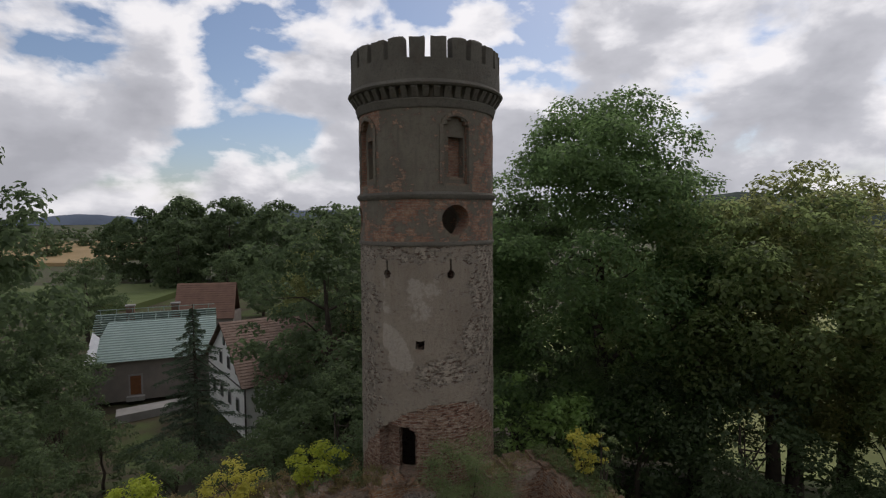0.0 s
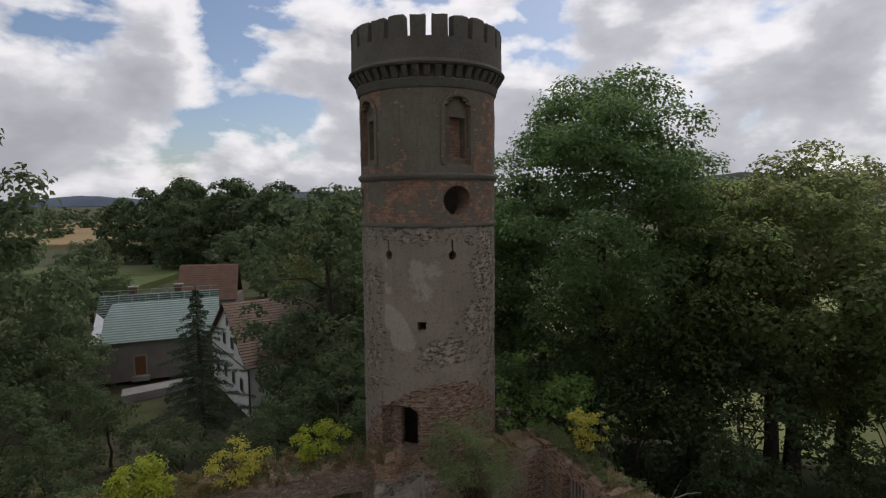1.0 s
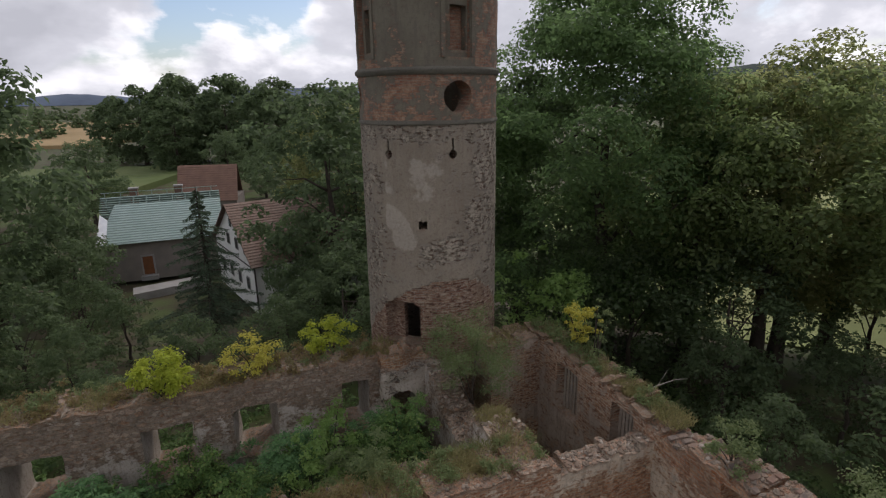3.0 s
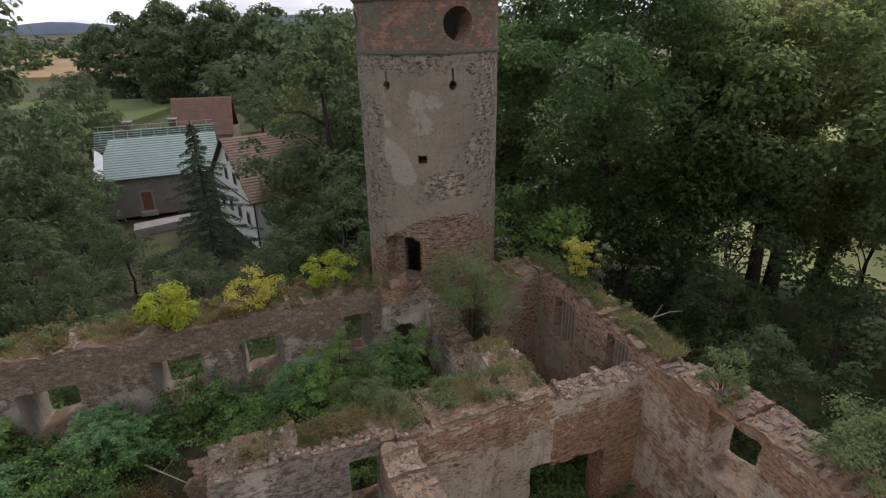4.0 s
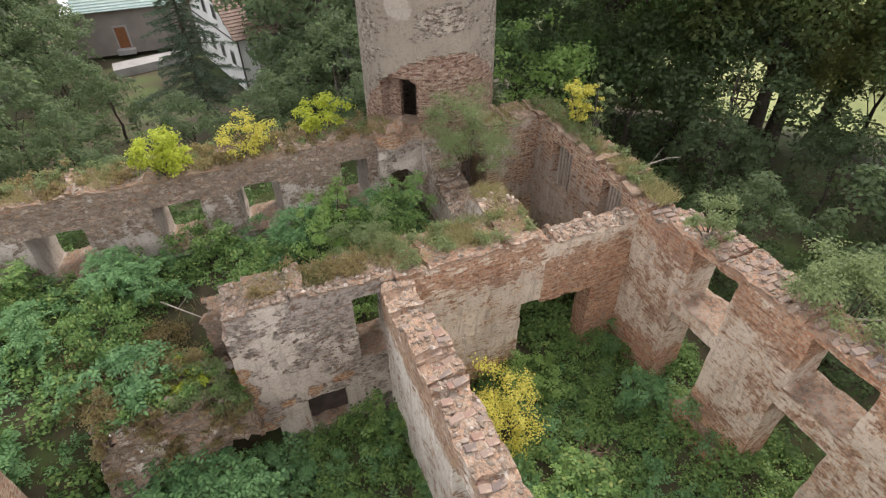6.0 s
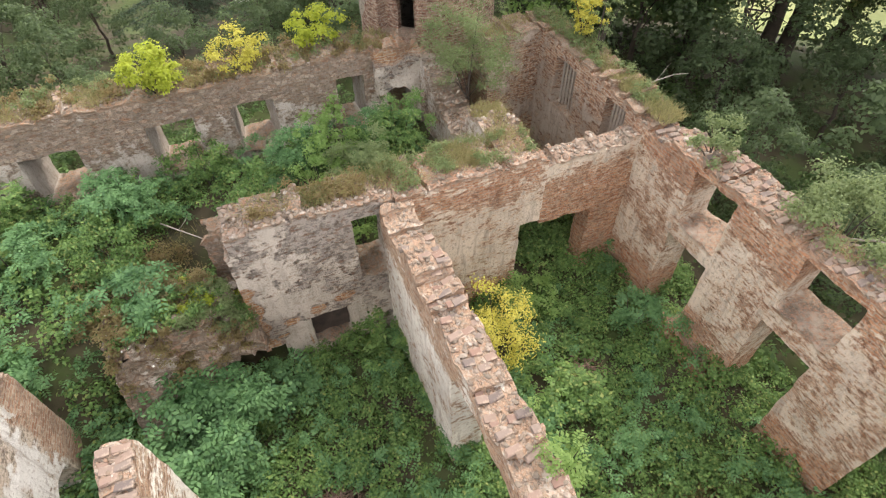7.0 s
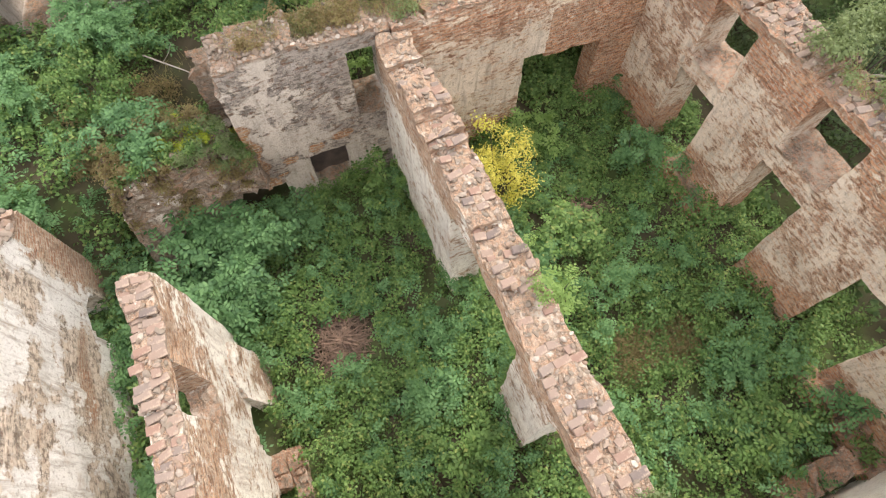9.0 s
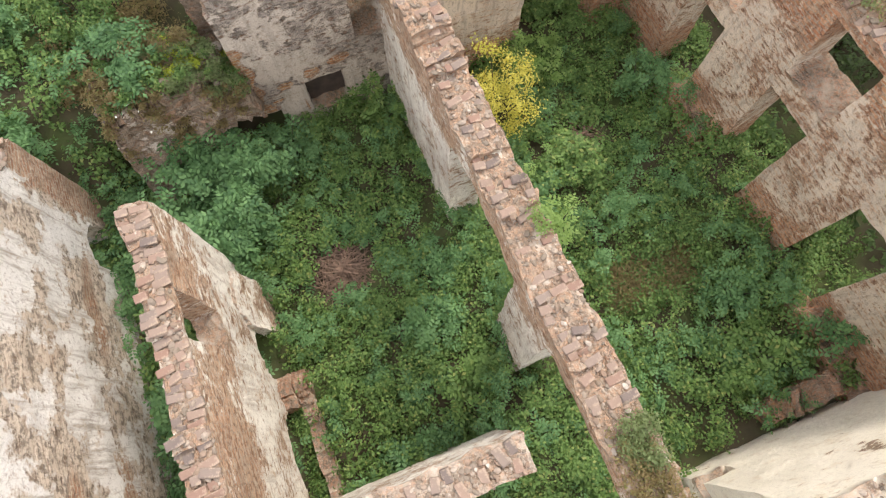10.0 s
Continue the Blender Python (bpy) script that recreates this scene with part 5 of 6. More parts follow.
tree_open = put(broadleaf("alder_tree", "open green alder tree with bare lower limbs", 15.5, 11.5, 19, LEAF_OLIVE, 0.34, 0.24, 120, 95), 15.6, 25.0)
for x, y, t, sc in ((19.5, 19.5, 1.4, 0.86), (12.4, 26.0, 2.9, 1.0), (24.5, 20.5, 4.0, 0.92)):
    again(tree_open, x, y, t, sc)
# beside the house
again(tree_dark, -28.6, 28.0, 0.8, 1.28, 1.22, label="dark green lime tree beside the castle")
again(tree_dark, -38.0, 42.0, 2.6, 1.2, label="tall green lime tree near the house")
for x, y, t, sc in ((-20.5, 19.0, 3.1, 0.52), (-26.5, 17.5, 4.0, 0.75), (-33.0, 27.0, 5.0, 1.0), (-5.0, 47.0, 1.1, 1.05), (-1.0, 43.0, 2.9, 1.0), (-8.5, 50.0, 4.9, 1.1), (-8.3, 37.5, 0.5, 1.15), (-42.0, 104.0, 1.2, 0.8), (-33.0, 98.0, 2.0, 0.7), (-52.0, 78.0, 0.5, 0.85), (-24.0, 88.0, 4.5, 0.9), (-66.0, 74.0, 1.5, 0.95), (-60.0, 90.0, 2.5, 0.62), (-76.0, 92.0, 3.5, 0.7), (-17.0, 78.0, 0.2, 0.95)):
    again(tree_dark, x, y, t, sc)
again(tree_warm, -11.5, 58.0, 0.3, 1.05)
for k, (x, y, sc) in enumerate(((-16.5, 21.0, 0.62), (-21.0, 24.0, 0.78), (-18.5, 28.5, 0.6), (-12.0, 23.5, 0.55), (-8.5, 24.5, 0.62), (-5.5, 27.0, 0.85), (-8.0, 29.5, 0.6), (-13.5, 18.5, 0.5), (-17.5, 15.5, 0.62), (-22.5, 14.0, 0.9), (-24.0, 33.0, 0.75), (-3.6, 23.5, 0.6), (-30.5, 20.0, 1.2), (-32.0, 44.0, 1.2), (-29.5, 40.0, 1.0), (-36.0, 47.0, 1.2), (-10.2, 31.5, 0.42), (-11.8, 42.5, 1.1), (-8.2, 38.5, 0.8), (-8.6, 35.5, 0.62), (-8.4, 32.0, 0.55))):
    again(tree_low, x, y, k * 1.3, sc)
tree_far = put(broadleaf("oak_tree", "large dark oak tree in a distant stand", 23.0, 21.0, 12, LEAF_DARK, 0.0, 1.05, 12, 140, group="distant stand of oaks"), -72, 150)
for k, (x, y, sc) in enumerate(((-86, 156, 0.9), (-57, 144, 0.95), (-45, 138, 0.85), (-79, 164, 1.0), (-62, 162, 1.0), (-36, 156, 0.85), (-50, 166, 0.95), (-98, 164, 0.8), (-24, 150, 0.85), (-10, 144, 0.82), (-66, 134, 0.75), (-2, 160, 0.9))):
    again(tree_far, x, y, k * 1.3, sc)
tree_hedge = put(broadleaf("hedgerow_tree", "dark tree in a far hedgerow", 12.0, 13.0, 17, LEAF_DARK, 0.0, 1.7, 7, 60, group="far hedgerow trees"), -160, 340)
for k in range(70):
    x, y = -300 + 600 * hashed("fx", k), 240 + 520 * hashed("fy", k) ** 1.3
    if -0.95 < x / y < -0.60 and y < 520:
        continue
    again(tree_hedge, x * 1.3, y, k * 2.1, 0.7 + 0.5 * hashed("fs", k))


def spruce(seed=21):
    rng = np.random.default_rng(seed)
    tree = thing("spruce_tree", "dark slender spruce with drooping branches", "tree", "trees round the castle")
    bm = bmesh.new()
    H = 9.6
    tube_into(bm, [(0, 0, -0.2), (0.05, 0, H * 0.5), (0, 0.03, H)], [0.2, 0.11, 0.02], 8)
    part("trunk", bm, BARK, tree, smooth=True)
    P, N = [], []
    bm = bmesh.new()
    for k in range(120):
        f = (k + rng.uniform(0, 0.8)) / 120
        z = 0.8 + (H - 1.0) * f
        L = 3.5 * (1 - f) ** 0.8 * rng.uniform(0.35, 1.25) + 0.12
        a = k * 2.4 + rng.uniform(-0.4, 0.4)
        d = np.array((math.cos(a), math.sin(a), 0))
        tipz = -0.22 * L
        tube_into(bm, [Vector((0, 0, z)), Vector(d * L * 0.5) + Vector((0, 0, z - 0.10 * L)), Vector(d * L) + Vector((0, 0, z + tipz))], [0.03, 0.02, 0.006], 4)
        n = int(40 + 115 * L)
        t = rng.uniform(0.15, 1.0, n)
        side = np.array((-d[1], d[0], 0))
        P.append(np.outer(t * L, d) + np.outer(rng.normal(size=n) * 0.16 * L * (1.15 - t), side) + np.column_stack((np.zeros(n), np.zeros(n), z + tipz * t ** 1.5 - np.abs(rng.normal(size=n)) * 0.10)))
        N.append(rng.normal(size=(n, 3)) * 0.6 + np.array((0, 0, 1.0)))
    part("branch", bm, BARK, tree)
    P, N = np.concatenate(P), np.concatenate(N)
    link_mesh("crown", leaf_mesh("crown", P, N, 0.15, 0.28, 0.1, rng), LEAF_SPRUCE, tree)
    return tree


put(spruce(), -13.75, 29.3, -0.3, 0.4, 0.98, 0.95)


def bush(name, label, at, radius, height, leaf, seed, leaf_size=0.1, density=900, clumps=30, pinnate=False, category="bush", stems=7, spread=1.0, group=""):
    """A bush: bare stems from one foot, leaves in loose clumps."""
    rng = np.random.default_rng(seed)
    ob = thing(name, label, category, group, at=at)
    at = np.asarray(at, dtype=float)
    C, R = [], []
    for k in range(clumps):
        a, q = rng.uniform(0, 2 * math.pi), rng.uniform(0, 1) ** 0.5
        h = rng.uniform(0.25, 1.0)
        w = radius * q * (0.45 + 0.75 * math.sin(min(1.0, h * 1.1) * math.pi * 0.75)) * spread
        C.append(at + np.array((w * math.cos(a), w * math.sin(a), height * h)))
        R.append(radius * rng.uniform(0.22, 0.40))
    for k in range(stems):
        bm = bmesh.new()
        tgt = Vector(C[k % clumps])
        st = Vector(at) + Vector((rng.uniform(-.08, .08), rng.uniform(-.08, .08), -0.1))
        tube_into(bm, [st, st.lerp(tgt, 0.5) + Vector((0, 0, 0.12 * height)), tgt], [0.022, 0.014, 0.005], 5)
        part("stem", bm, BARK, ob)
    P, N = clump_points(rng, C, R, density, 0.85, 0.2)
    if pinnate:
        keep = rng.permutation(len(P))[:max(1, len(P) // 5)]
        me = quads_mesh("foliage", sprays(rng, P[keep], N[keep] + np.array((0, 0, 0.8)), leaf_size * 2.6))
    else:
        me = leaf_mesh("foliage", P, N, leaf_size, 0.6, 0.3, rng)
    link_mesh("foliage", me, leaf, ob)
    return ob


def W3(u, v, z):
    p = W(u, v, z)
    return (p.x, p.y, p.z)


bush("yellow_bush", "bright lime-yellow bush growing on the rear wall", W3(-2.5, 15.95, 4.9), 0.8, 1.2, LEAF_LIME, 31, 0.095, 1700, 38, spread=0.85)
bush("yellow_bush", "yellow-leaved bush growing on the rear wall", W3(0.05, 16.0, 4.95), 0.75, 1.3, LEAF_SUMMER, 32, 0.08, 1100, 34, spread=0.9)
bush("yellow_bush", "yellow-green bush on the wall beside the tower", W3(2.45, 16.8, 5.0), 0.8, 0.95, LEAF_LIME, 33, 0.10, 1100, 26)
bush("yellow_bush", "small upright yellow bush on the outer wall", W3(9.9, 13.1, 5.2), 0.5, 1.5, LEAF_SUMMER, 34, 0.09, 1800, 36)
bush("yellow_bush", "round golden bush growing in the courtyard", W3(4.15, 6.75, 0.1), 0.95, 2.75, LEAF_GOLD, 35, 0.062, 800, 64, spread=0.9)
bush("willow_bush", "feathery grey-green bush below the tower door", W3(6.45, 14.0, 3.75), 1.3, 2.75, LEAF_WILLOW, 36, 0.05, 1150, 76, spread=1.0)
bush("birch_sapling", "small birch sapling rooted on the outer wall", W3(9.55, 7.05, 5.1), 0.6, 1.1, LEAF_WILLOW, 37, 0.07, 1900, 24)
bush("birch_sapling", "spreading birch sapling leaning over the outer wall", W3(10.25, 4.0, 5.25), 1.15, 0.95, LEAF_WILLOW, 38, 0.07, 1500, 34)
bush("light_green_bush", "light green bush beyond the outer wall", W3(12.3, 19.6, 0.0), 1.8, 6.5, LEAF_LIGHT, 39, 0.2, 260, 40)
bush("ash_sapling", "large bluish-green ash bush in the courtyard", W3(-3.2, 7.0, 0.1), 1.5, 1.75, LEAF_ASH, 40, 0.125, 900, 56, True)
bush("ash_sapling", "young ash bush by the low wall", W3(-3.7, 9.5, 3.1), 0.8, 0.75, LEAF_ASH, 41, 0.11, 900, 22, True)
bush("ash_sapling", "light green ash seedling by the dividing wall", W3(3.55, 2.9, 1.6), 0.42, 1.6, LEAF_LIGHT, 42, 0.11, 900, 16, True)
bush("ash_sapling", "dark ash bush beside the pale wall", W3(-4.6, 2.0, 0.0), 0.75, 2.4, LEAF_ASH, 43, 0.11, 1000, 26, True)
for k, (u, v, r, h, mat) in enumerate(((1.9, 14.2, 0.8, 2.2, LEAF_LIGHT), (3.6, 14.3, 0.7, 1.9, LEAF_ASH), (2.9, 13.0, 0.8, 1.7, LEAF_GROUND), (0.7, 13.6, 0.7, 1.9, LEAF_ASH), (-1.9, 14.6, 0.75, 1.7, LEAF_GROUND),
                                     (-4.2, 13.7, 0.9, 1.7, LEAF_ASH), (-4.6, 12.1, 0.9, 1.4, LEAF_GROUND), (-6.9, 12.4, 0.9, 1.5, LEAF_ASH), (1.2, 11.6, 0.7, 1.2, LEAF_LIGHT), (-7.4, 14.6, 0.8, 1.6, LEAF_GROUND), (4.6, 11.9, 0.6, 1.3, LEAF_GROUND), (2.3, 12.3, 0.85, 2.2, LEAF_WILLOW), (1.2, 12.6, 0.7, 2.3, LEAF_LIGHT), (3.9, 13.4, 0.8, 2.3, LEAF_GROUND), (-0.4, 12.2, 0.8, 2.0, LEAF_GROUND))):
    q = W(u, v, 0)
    bush("sapling", "leafy green sapling in the rear range", (q.x, q.y, ground_z(q.x, q.y)), r, h, mat, 400 + k, 0.085, 1400, 36, k % 2 == 1, group="saplings in the rear range")
for k, (u, v, r, h) in enumerate(((0.6, 2.3, 0.55, 0.9), (0.9, 0.6, 0.6, 0.8), (-0.8, -0.2, 0.5, 0.7), (1.1, 3.6, 0.5, 0.7), (5.3, 4.9, 0.65, 1.1), (4.2, 4.4, 0.55, 0.9), (7.6, 0.2, 0.55, 0.8), (6.9, -1.2, 0.7, 1.0), (8.2, 6.3, 0.6, 1.2), (6.0, 7.9, 0.7, 1.1), (1.3, 8.0, 0.6, 1.3), (-1.2, 8.2, 0.6, 0.9), (-4.8, 6.6, 0.8, 1.0), (-5.0, 4.6, 0.6, 0.9), (-7.6, 9.6, 0.9, 1.3), (-9.2, 8.0, 1.0, 1.5))):
    q = W(u, v, 0)
    bush("ash_seedling", "young ash plant in the courtyard undergrowth", (q.x, q.y, ground_z(q.x, q.y)), r, h, LEAF_LIGHT if k == 9 else (LEAF_GROUND if k % 3 == 1 else LEAF_ASH), 500 + k, 0.115, 800, 22, True, group="ash seedlings in the courtyard")
bush("ash_seedling", "young ash plant on the brick footing", W3(9.05, -1.5, 0.6), 0.5, 0.8, LEAF_ASH, 46, 0.11, 900, 20, True, group="ash seedlings in the courtyard")
bush("birch_sapling", "slender pale-leaved birch sapling on the outer wall", W3(10.0, 12.5, 5.2), 0.4, 1.9, LEAF_WILLOW, 44, 0.07, 1500, 22)
bush("yellow_green_bush", "yellow-green bush showing in the cross-wall doorway", W3(1.75, 10.5, 2.1), 0.55, 1.7, LEAF_LIGHT, 45, 0.09, 1300, 24)
from mathutils.bvhtree import BVHTree

# ---------------------------------------------------------------- undergrowth
def undergrowth(name, label, u0, u1, v0, v1, leaf, seed, n_clumps, height, leaf_size, density, pinnate=False, keep_out=()):
    rng = np.random.default_rng(seed)
    C, R = [], []
    for _ in range(n_clumps):
        u, v = rng.uniform(u0, u1), rng.uniform(v0, v1)
        if any(a < u < b and c < v < d for a, b, c, d in keep_out):
            continue
        p = W(u, v, 0)
        big = 0.55 + 0.9 * max(0.0, noise.noise(Vector((u * 0.5, v * 0.5, seed))) + 0.35)
        r = rng.uniform(0.22, 0.42)
        C.append(np.array((p.x, p.y, ground_z(p.x, p.y) + height * big * rng.uniform(0.1, 1.0))))
        R.append(r)
    P, N = clump_points(rng, C, R, density, 0.7, 0.25)
    if pinnate:
        me = quads_mesh(name, sprays(rng, P, N + np.array((0, 0, 1.0)), leaf_size))
    else:
        me = leaf_mesh(name, P, N + np.array((0, 0, 0.5)), leaf_size, 0.62, 0.3, rng)
    tagged(link_mesh(name, me, leaf), label, "undergrowth", kind="stuff")


STICKS = (-1.8, -0.3, 3.65, 5.15)
NICHE = (-3.4, -2.55, -3.2, 2.6)
WORN, BY_GABLE = (5.1, 7.2, 0.95, 1.85), (4.6, 12.0, -4.6, -2.65)
undergrowth("undergrowth", "dense green nettles and saplings on the courtyard floor", -3.2, 2.8, -3.0, 9.0, LEAF_GROUND, 51, 880, 0.65, 0.082, 900, keep_out=(STICKS, NICHE))
undergrowth("undergrowth", "dense green nettles and saplings on the courtyard floor", 2.2, 11.0, -4.5, 9.0, LEAF_GROUND, 52, 1330, 0.65, 0.082, 900, keep_out=(WORN, BY_GABLE))
undergrowth("sapling_carpet", "ash saplings spreading over the courtyard floor", -3.1, 9.6, -4.5, 8.6, LEAF_ASH, 53, 420, 0.95, 0.24, 130, True, keep_out=(STICKS, NICHE, WORN, BY_GABLE))
undergrowth("undergrowth", "green weeds between the left-hand walls", -15.0, -3.4, -2.0, 10.4, LEAF_ASH, 54, 750, 0.7, 0.26, 95, True)
undergrowth("undergrowth", "tall shrubs filling the rear range", -11.0, 5.2, 10.2, 15.5, LEAF_GROUND, 55, 600, 0.8, 0.105, 550, keep_out=((-3.5, -2.2, 11.3, 13.2),))
undergrowth("sapling_carpet", "ash saplings filling the rear range", -11.0, 5.0, 10.2, 15.6, LEAF_ASH, 56, 220, 0.9, 0.26, 110, True, keep_out=((-3.5, -2.2, 11.3, 13.2),))
undergrowth("undergrowth", "green bushes at the foot of the outer wall", 10.9, 20.0, -6.0, 22.0, LEAF_TREE, 57, 800, 1.2, 0.19, 160)
undergrowth("undergrowth", "green weeds in the rear corner", 6.4, 9.2, 9.4, 14.2, LEAF_GROUND, 59, 260, 0.6, 0.12, 420)
undergrowth("undergrowth", "bushes behind the rear wall", -22.0, 4.0, 17.4, 25.0, LEAF_TREE, 58, 850, 1.7, 0.18, 170)


def grass_on(name, label, spots, mat, height, seed):
    rng = np.random.default_rng(seed)
    P = []
    for (u0, u1, v0, v1, z, n) in spots:
        u, v = rng.uniform(u0, u1, n), rng.uniform(v0, v1, n)
        ok = np.array([noise.noise(Vector((a * 1.1, b * 1.1, seed))) + q > 0.06 for a, b, q in zip(u, v, rng.normal(size=n) * 0.22)])
        u, v = u[ok], v[ok]
        zz = np.full(len(u), z) if z > 1 else np.array([ground_z(*W(a, b, 0).xy) for a, b in zip(u, v)])
        P.append(np.column_stack((u * CA - v * SA, u * SA + v * CA, zz + rng.uniform(-0.06, 0.02, len(u)))))
    me = quads_mesh(name, grass_blades(rng, np.concatenate(P), height))
    tagged(link_mesh(name, me, mat), label, "grass", kind="stuff")


grass_on("wall_grass", "dry grass tufts growing on the wall crests", [(-1.3, 2.4, 9.3, 10.0, 5.0, 4000), (2.4, 6.3, 9.2, 10.3, 4.92, 8500), (-12, 4.6, 15.8, 17.1, 4.95, 16000), (9.4, 10.15, 8.6, 15.3, 5.2, 6600), (9.5, 10.15, 0, 5, 5.4, 770), (5.4, 6.3, 10.3, 11.7, 4.85, 1400), (2.1, 2.7, -3.4, -1.2, 5.0, 1210), (4.7, 7.0, 0.7, 2.1, 0.05, 9000), (-3.6, -2.2, 11.4, 13.3, 0.5, 550), (7.3, 9.1, 14.4, 15.5, 5.2, 1320)], GRASS_DRY, 0.26, 61)
grass_on("wall_weeds", "green weeds growing on the wall crests", [(-0.6, 2.4, 9.3, 10.0, 5.0, 3500), (2.4, 6.0, 9.6, 10.3, 4.92, 2750), (-12, 4.6, 16.2, 17.1, 4.95, 5500), (9.5, 10.15, 8.6, 15.3, 5.2, 4400), (4.7, 7.0, 0.7, 2.1, 0.05, 6000)], GRASS_GREEN, 0.26, 62)

undergrowth("undergrowth", "green nettles beside the pale outer wall", -15.0, -4.0, -2.0, 10.4, LEAF_GROUND, 60, 1400, 0.5, 0.115, 300)


undergrowth("dry_weeds", "brown dry weeds on the earth bank by the broken wall", -5.6, -3.0, 10.2, 12.6, LEAF_BROWN, 65, 130, 0.35, 0.07, 700)
undergrowth("dry_weeds", "withered brown weeds on a worn patch of the courtyard", 5.0, 7.4, 0.9, 1.9, LEAF_BROWN, 63, 110, 0.12, 0.065, 1100)
undergrowth("undergrowth", "short green weeds on a worn patch of the courtyard", 4.8, 7.0, 0.7, 2.0, LEAF_GROUND, 64, 75, 0.14, 0.07, 900)
undergrowth("undergrowth", "short grass and weeds in the niche behind the low wall", -3.2, -2.8, -2.8, 1.6, LEAF_GROUND, 66, 60, 0.12, 0.07, 900)


def flowers():
    rng = np.random.default_rng(77)
    tree = BVHTree.FromPolygons(*[(lambda me: ([v.co.copy() for v in me.vertices], [tuple(p.vertices) for p in me.polygons]))(bpy.data.objects["wall_fireplace_remains"].data)][0])
    P = []
    for _ in range(90):
        u, v = -4.2 + 0.5 * rng.normal(), 9.0 + 0.25 * rng.normal()
        hit = tree.ray_cast(W(u, v, 9.0), Vector((0, 0, -1)))
        if hit[0] is not None and hit[0].z > 1.5:
            P.append(np.array(hit[0]) + np.array((0, 0, rng.uniform(0.05, 0.22))))
    P = np.array(P)
    me = leaf_mesh("white_flowers", P, np.tile((0.0, -0.3, 1.0), (len(P), 1)) + 0.3 * rng.normal(size=P.shape), 0.06, 0.9, 0.1, rng)
    tagged(link_mesh("white_flowers", me, simple("white_petals", (0.78, 0.78, 0.72), (0.70, 0.70, 0.62), 3.0, 0.8, 0.0)), "small white flowers on the broken wall", "flowers", kind="stuff")


flowers()


def weeds_on(wall_name, label, u0, u1, v0, v1, n, mat, seed, leaf_size=0.08, height=0.3, per=3000, least=1.5):
    """Low weeds rooted on a broken wall, following its surface."""
    rng = np.random.default_rng(seed)
    me = bpy.data.objects[wall_name].data
    tree = BVHTree.FromPolygons([v.co.copy() for v in me.vertices], [tuple(p.vertices) for p in me.polygons])
    C, R = [], []
    for _ in range(n):
        u, v = rng.uniform(u0, u1), rng.uniform(v0, v1)
        if noise.noise(Vector((u * 1.3, v * 1.3, seed))) < -0.08:
            continue
        hit = tree.ray_cast(W(u, v, 9.0), Vector((0, 0, -1)))
        if hit[0] is not None and hit[0].z > least:
            C.append(np.array(hit[0]) + np.array((0, 0, height * rng.uniform(0.1, 1.0) ** 1.5)))
            R.append(rng.uniform(0.10, 0.24))
    P, N = clump_points(rng, C, R, per, 0.8, 0.2)
    tagged(link_mesh("wall_weeds", leaf_mesh("wall_weeds", P, N, leaf_size, 0.5, 0.3, rng), mat), label, "weeds", kind="stuff")


weeds_on("wall_fireplace_remains", "low green weeds on the broken rubble wall", -4.7, -1.5, 8.6, 9.8, 170, LEAF_GROUND, 81, 0.08, 0.4)
weeds_on("wall_fireplace_remains", "grey-green weeds hanging over the broken wall", -3.4, -1.5, 8.5, 9.4, 170, LEAF_WILLOW, 89, 0.06, 0.35)
weeds_on("wall_fireplace_remains", "brown dry weeds on the broken rubble wall", -4.6, -1.5, 8.2, 9.8, 420, LEAF_BROWN, 82, 0.06, 0.4)
weeds_on("wall_fireplace_remains", "yellow-green weeds on the broken rubble wall", -3.2, -1.6, 8.9, 9.8, 40, LEAF_LIME, 83, 0.07, 0.35)
weeds_on("wall_rear", "brown and green weeds on the rear wall crest", -12.0, 4.5, 15.7, 17.1, 330, LEAF_BROWN, 84, 0.08, 0.25, 1500, 4.0)
weeds_on("wall_rear", "green weeds on the rear wall crest", -12.0, 4.5, 15.9, 17.1, 200, LEAF_WILLOW, 85, 0.08, 0.3, 1500, 4.0)
weeds_on("wall_cross_middle", "green weeds on the cross wall crest", 2.4, 6.2, 9.1, 10.2, 150, LEAF_WILLOW, 86, 0.06, 0.22, 1800, 4.0)
weeds_on("wall_fireplace", "green and brown weeds on the cross wall crest", -0.8, 2.3, 9.2, 10.0, 110, LEAF_BROWN, 87, 0.06, 0.22, 1800, 4.0)
weeds_on("wall_outer_rear", "weeds on the outer wall crest", 9.3, 10.3, 9.4, 15.2, 160, LEAF_WILLOW, 88, 0.07, 0.25, 1500, 4.0)
weeds_on("wall_middle", "yellow-green weeds on the end of the dividing wall", 1.95, 2.75, -3.6, -0.9, 200, LEAF_WILLOW, 90, 0.055, 0.3, 1800, 4.0)
weeds_on("wall_middle", "withered weeds on the end of the dividing wall", 1.95, 2.75, -3.6, -0.9, 120, LEAF_BROWN, 91, 0.05, 0.25, 1500, 4.0)
weeds_on("wall_middle", "green seedlings on the dividing wall crest", 2.45, 2.8, 2.2, 3.2, 14, LEAF_LIGHT, 92, 0.06, 0.25, 1500, 4.0)
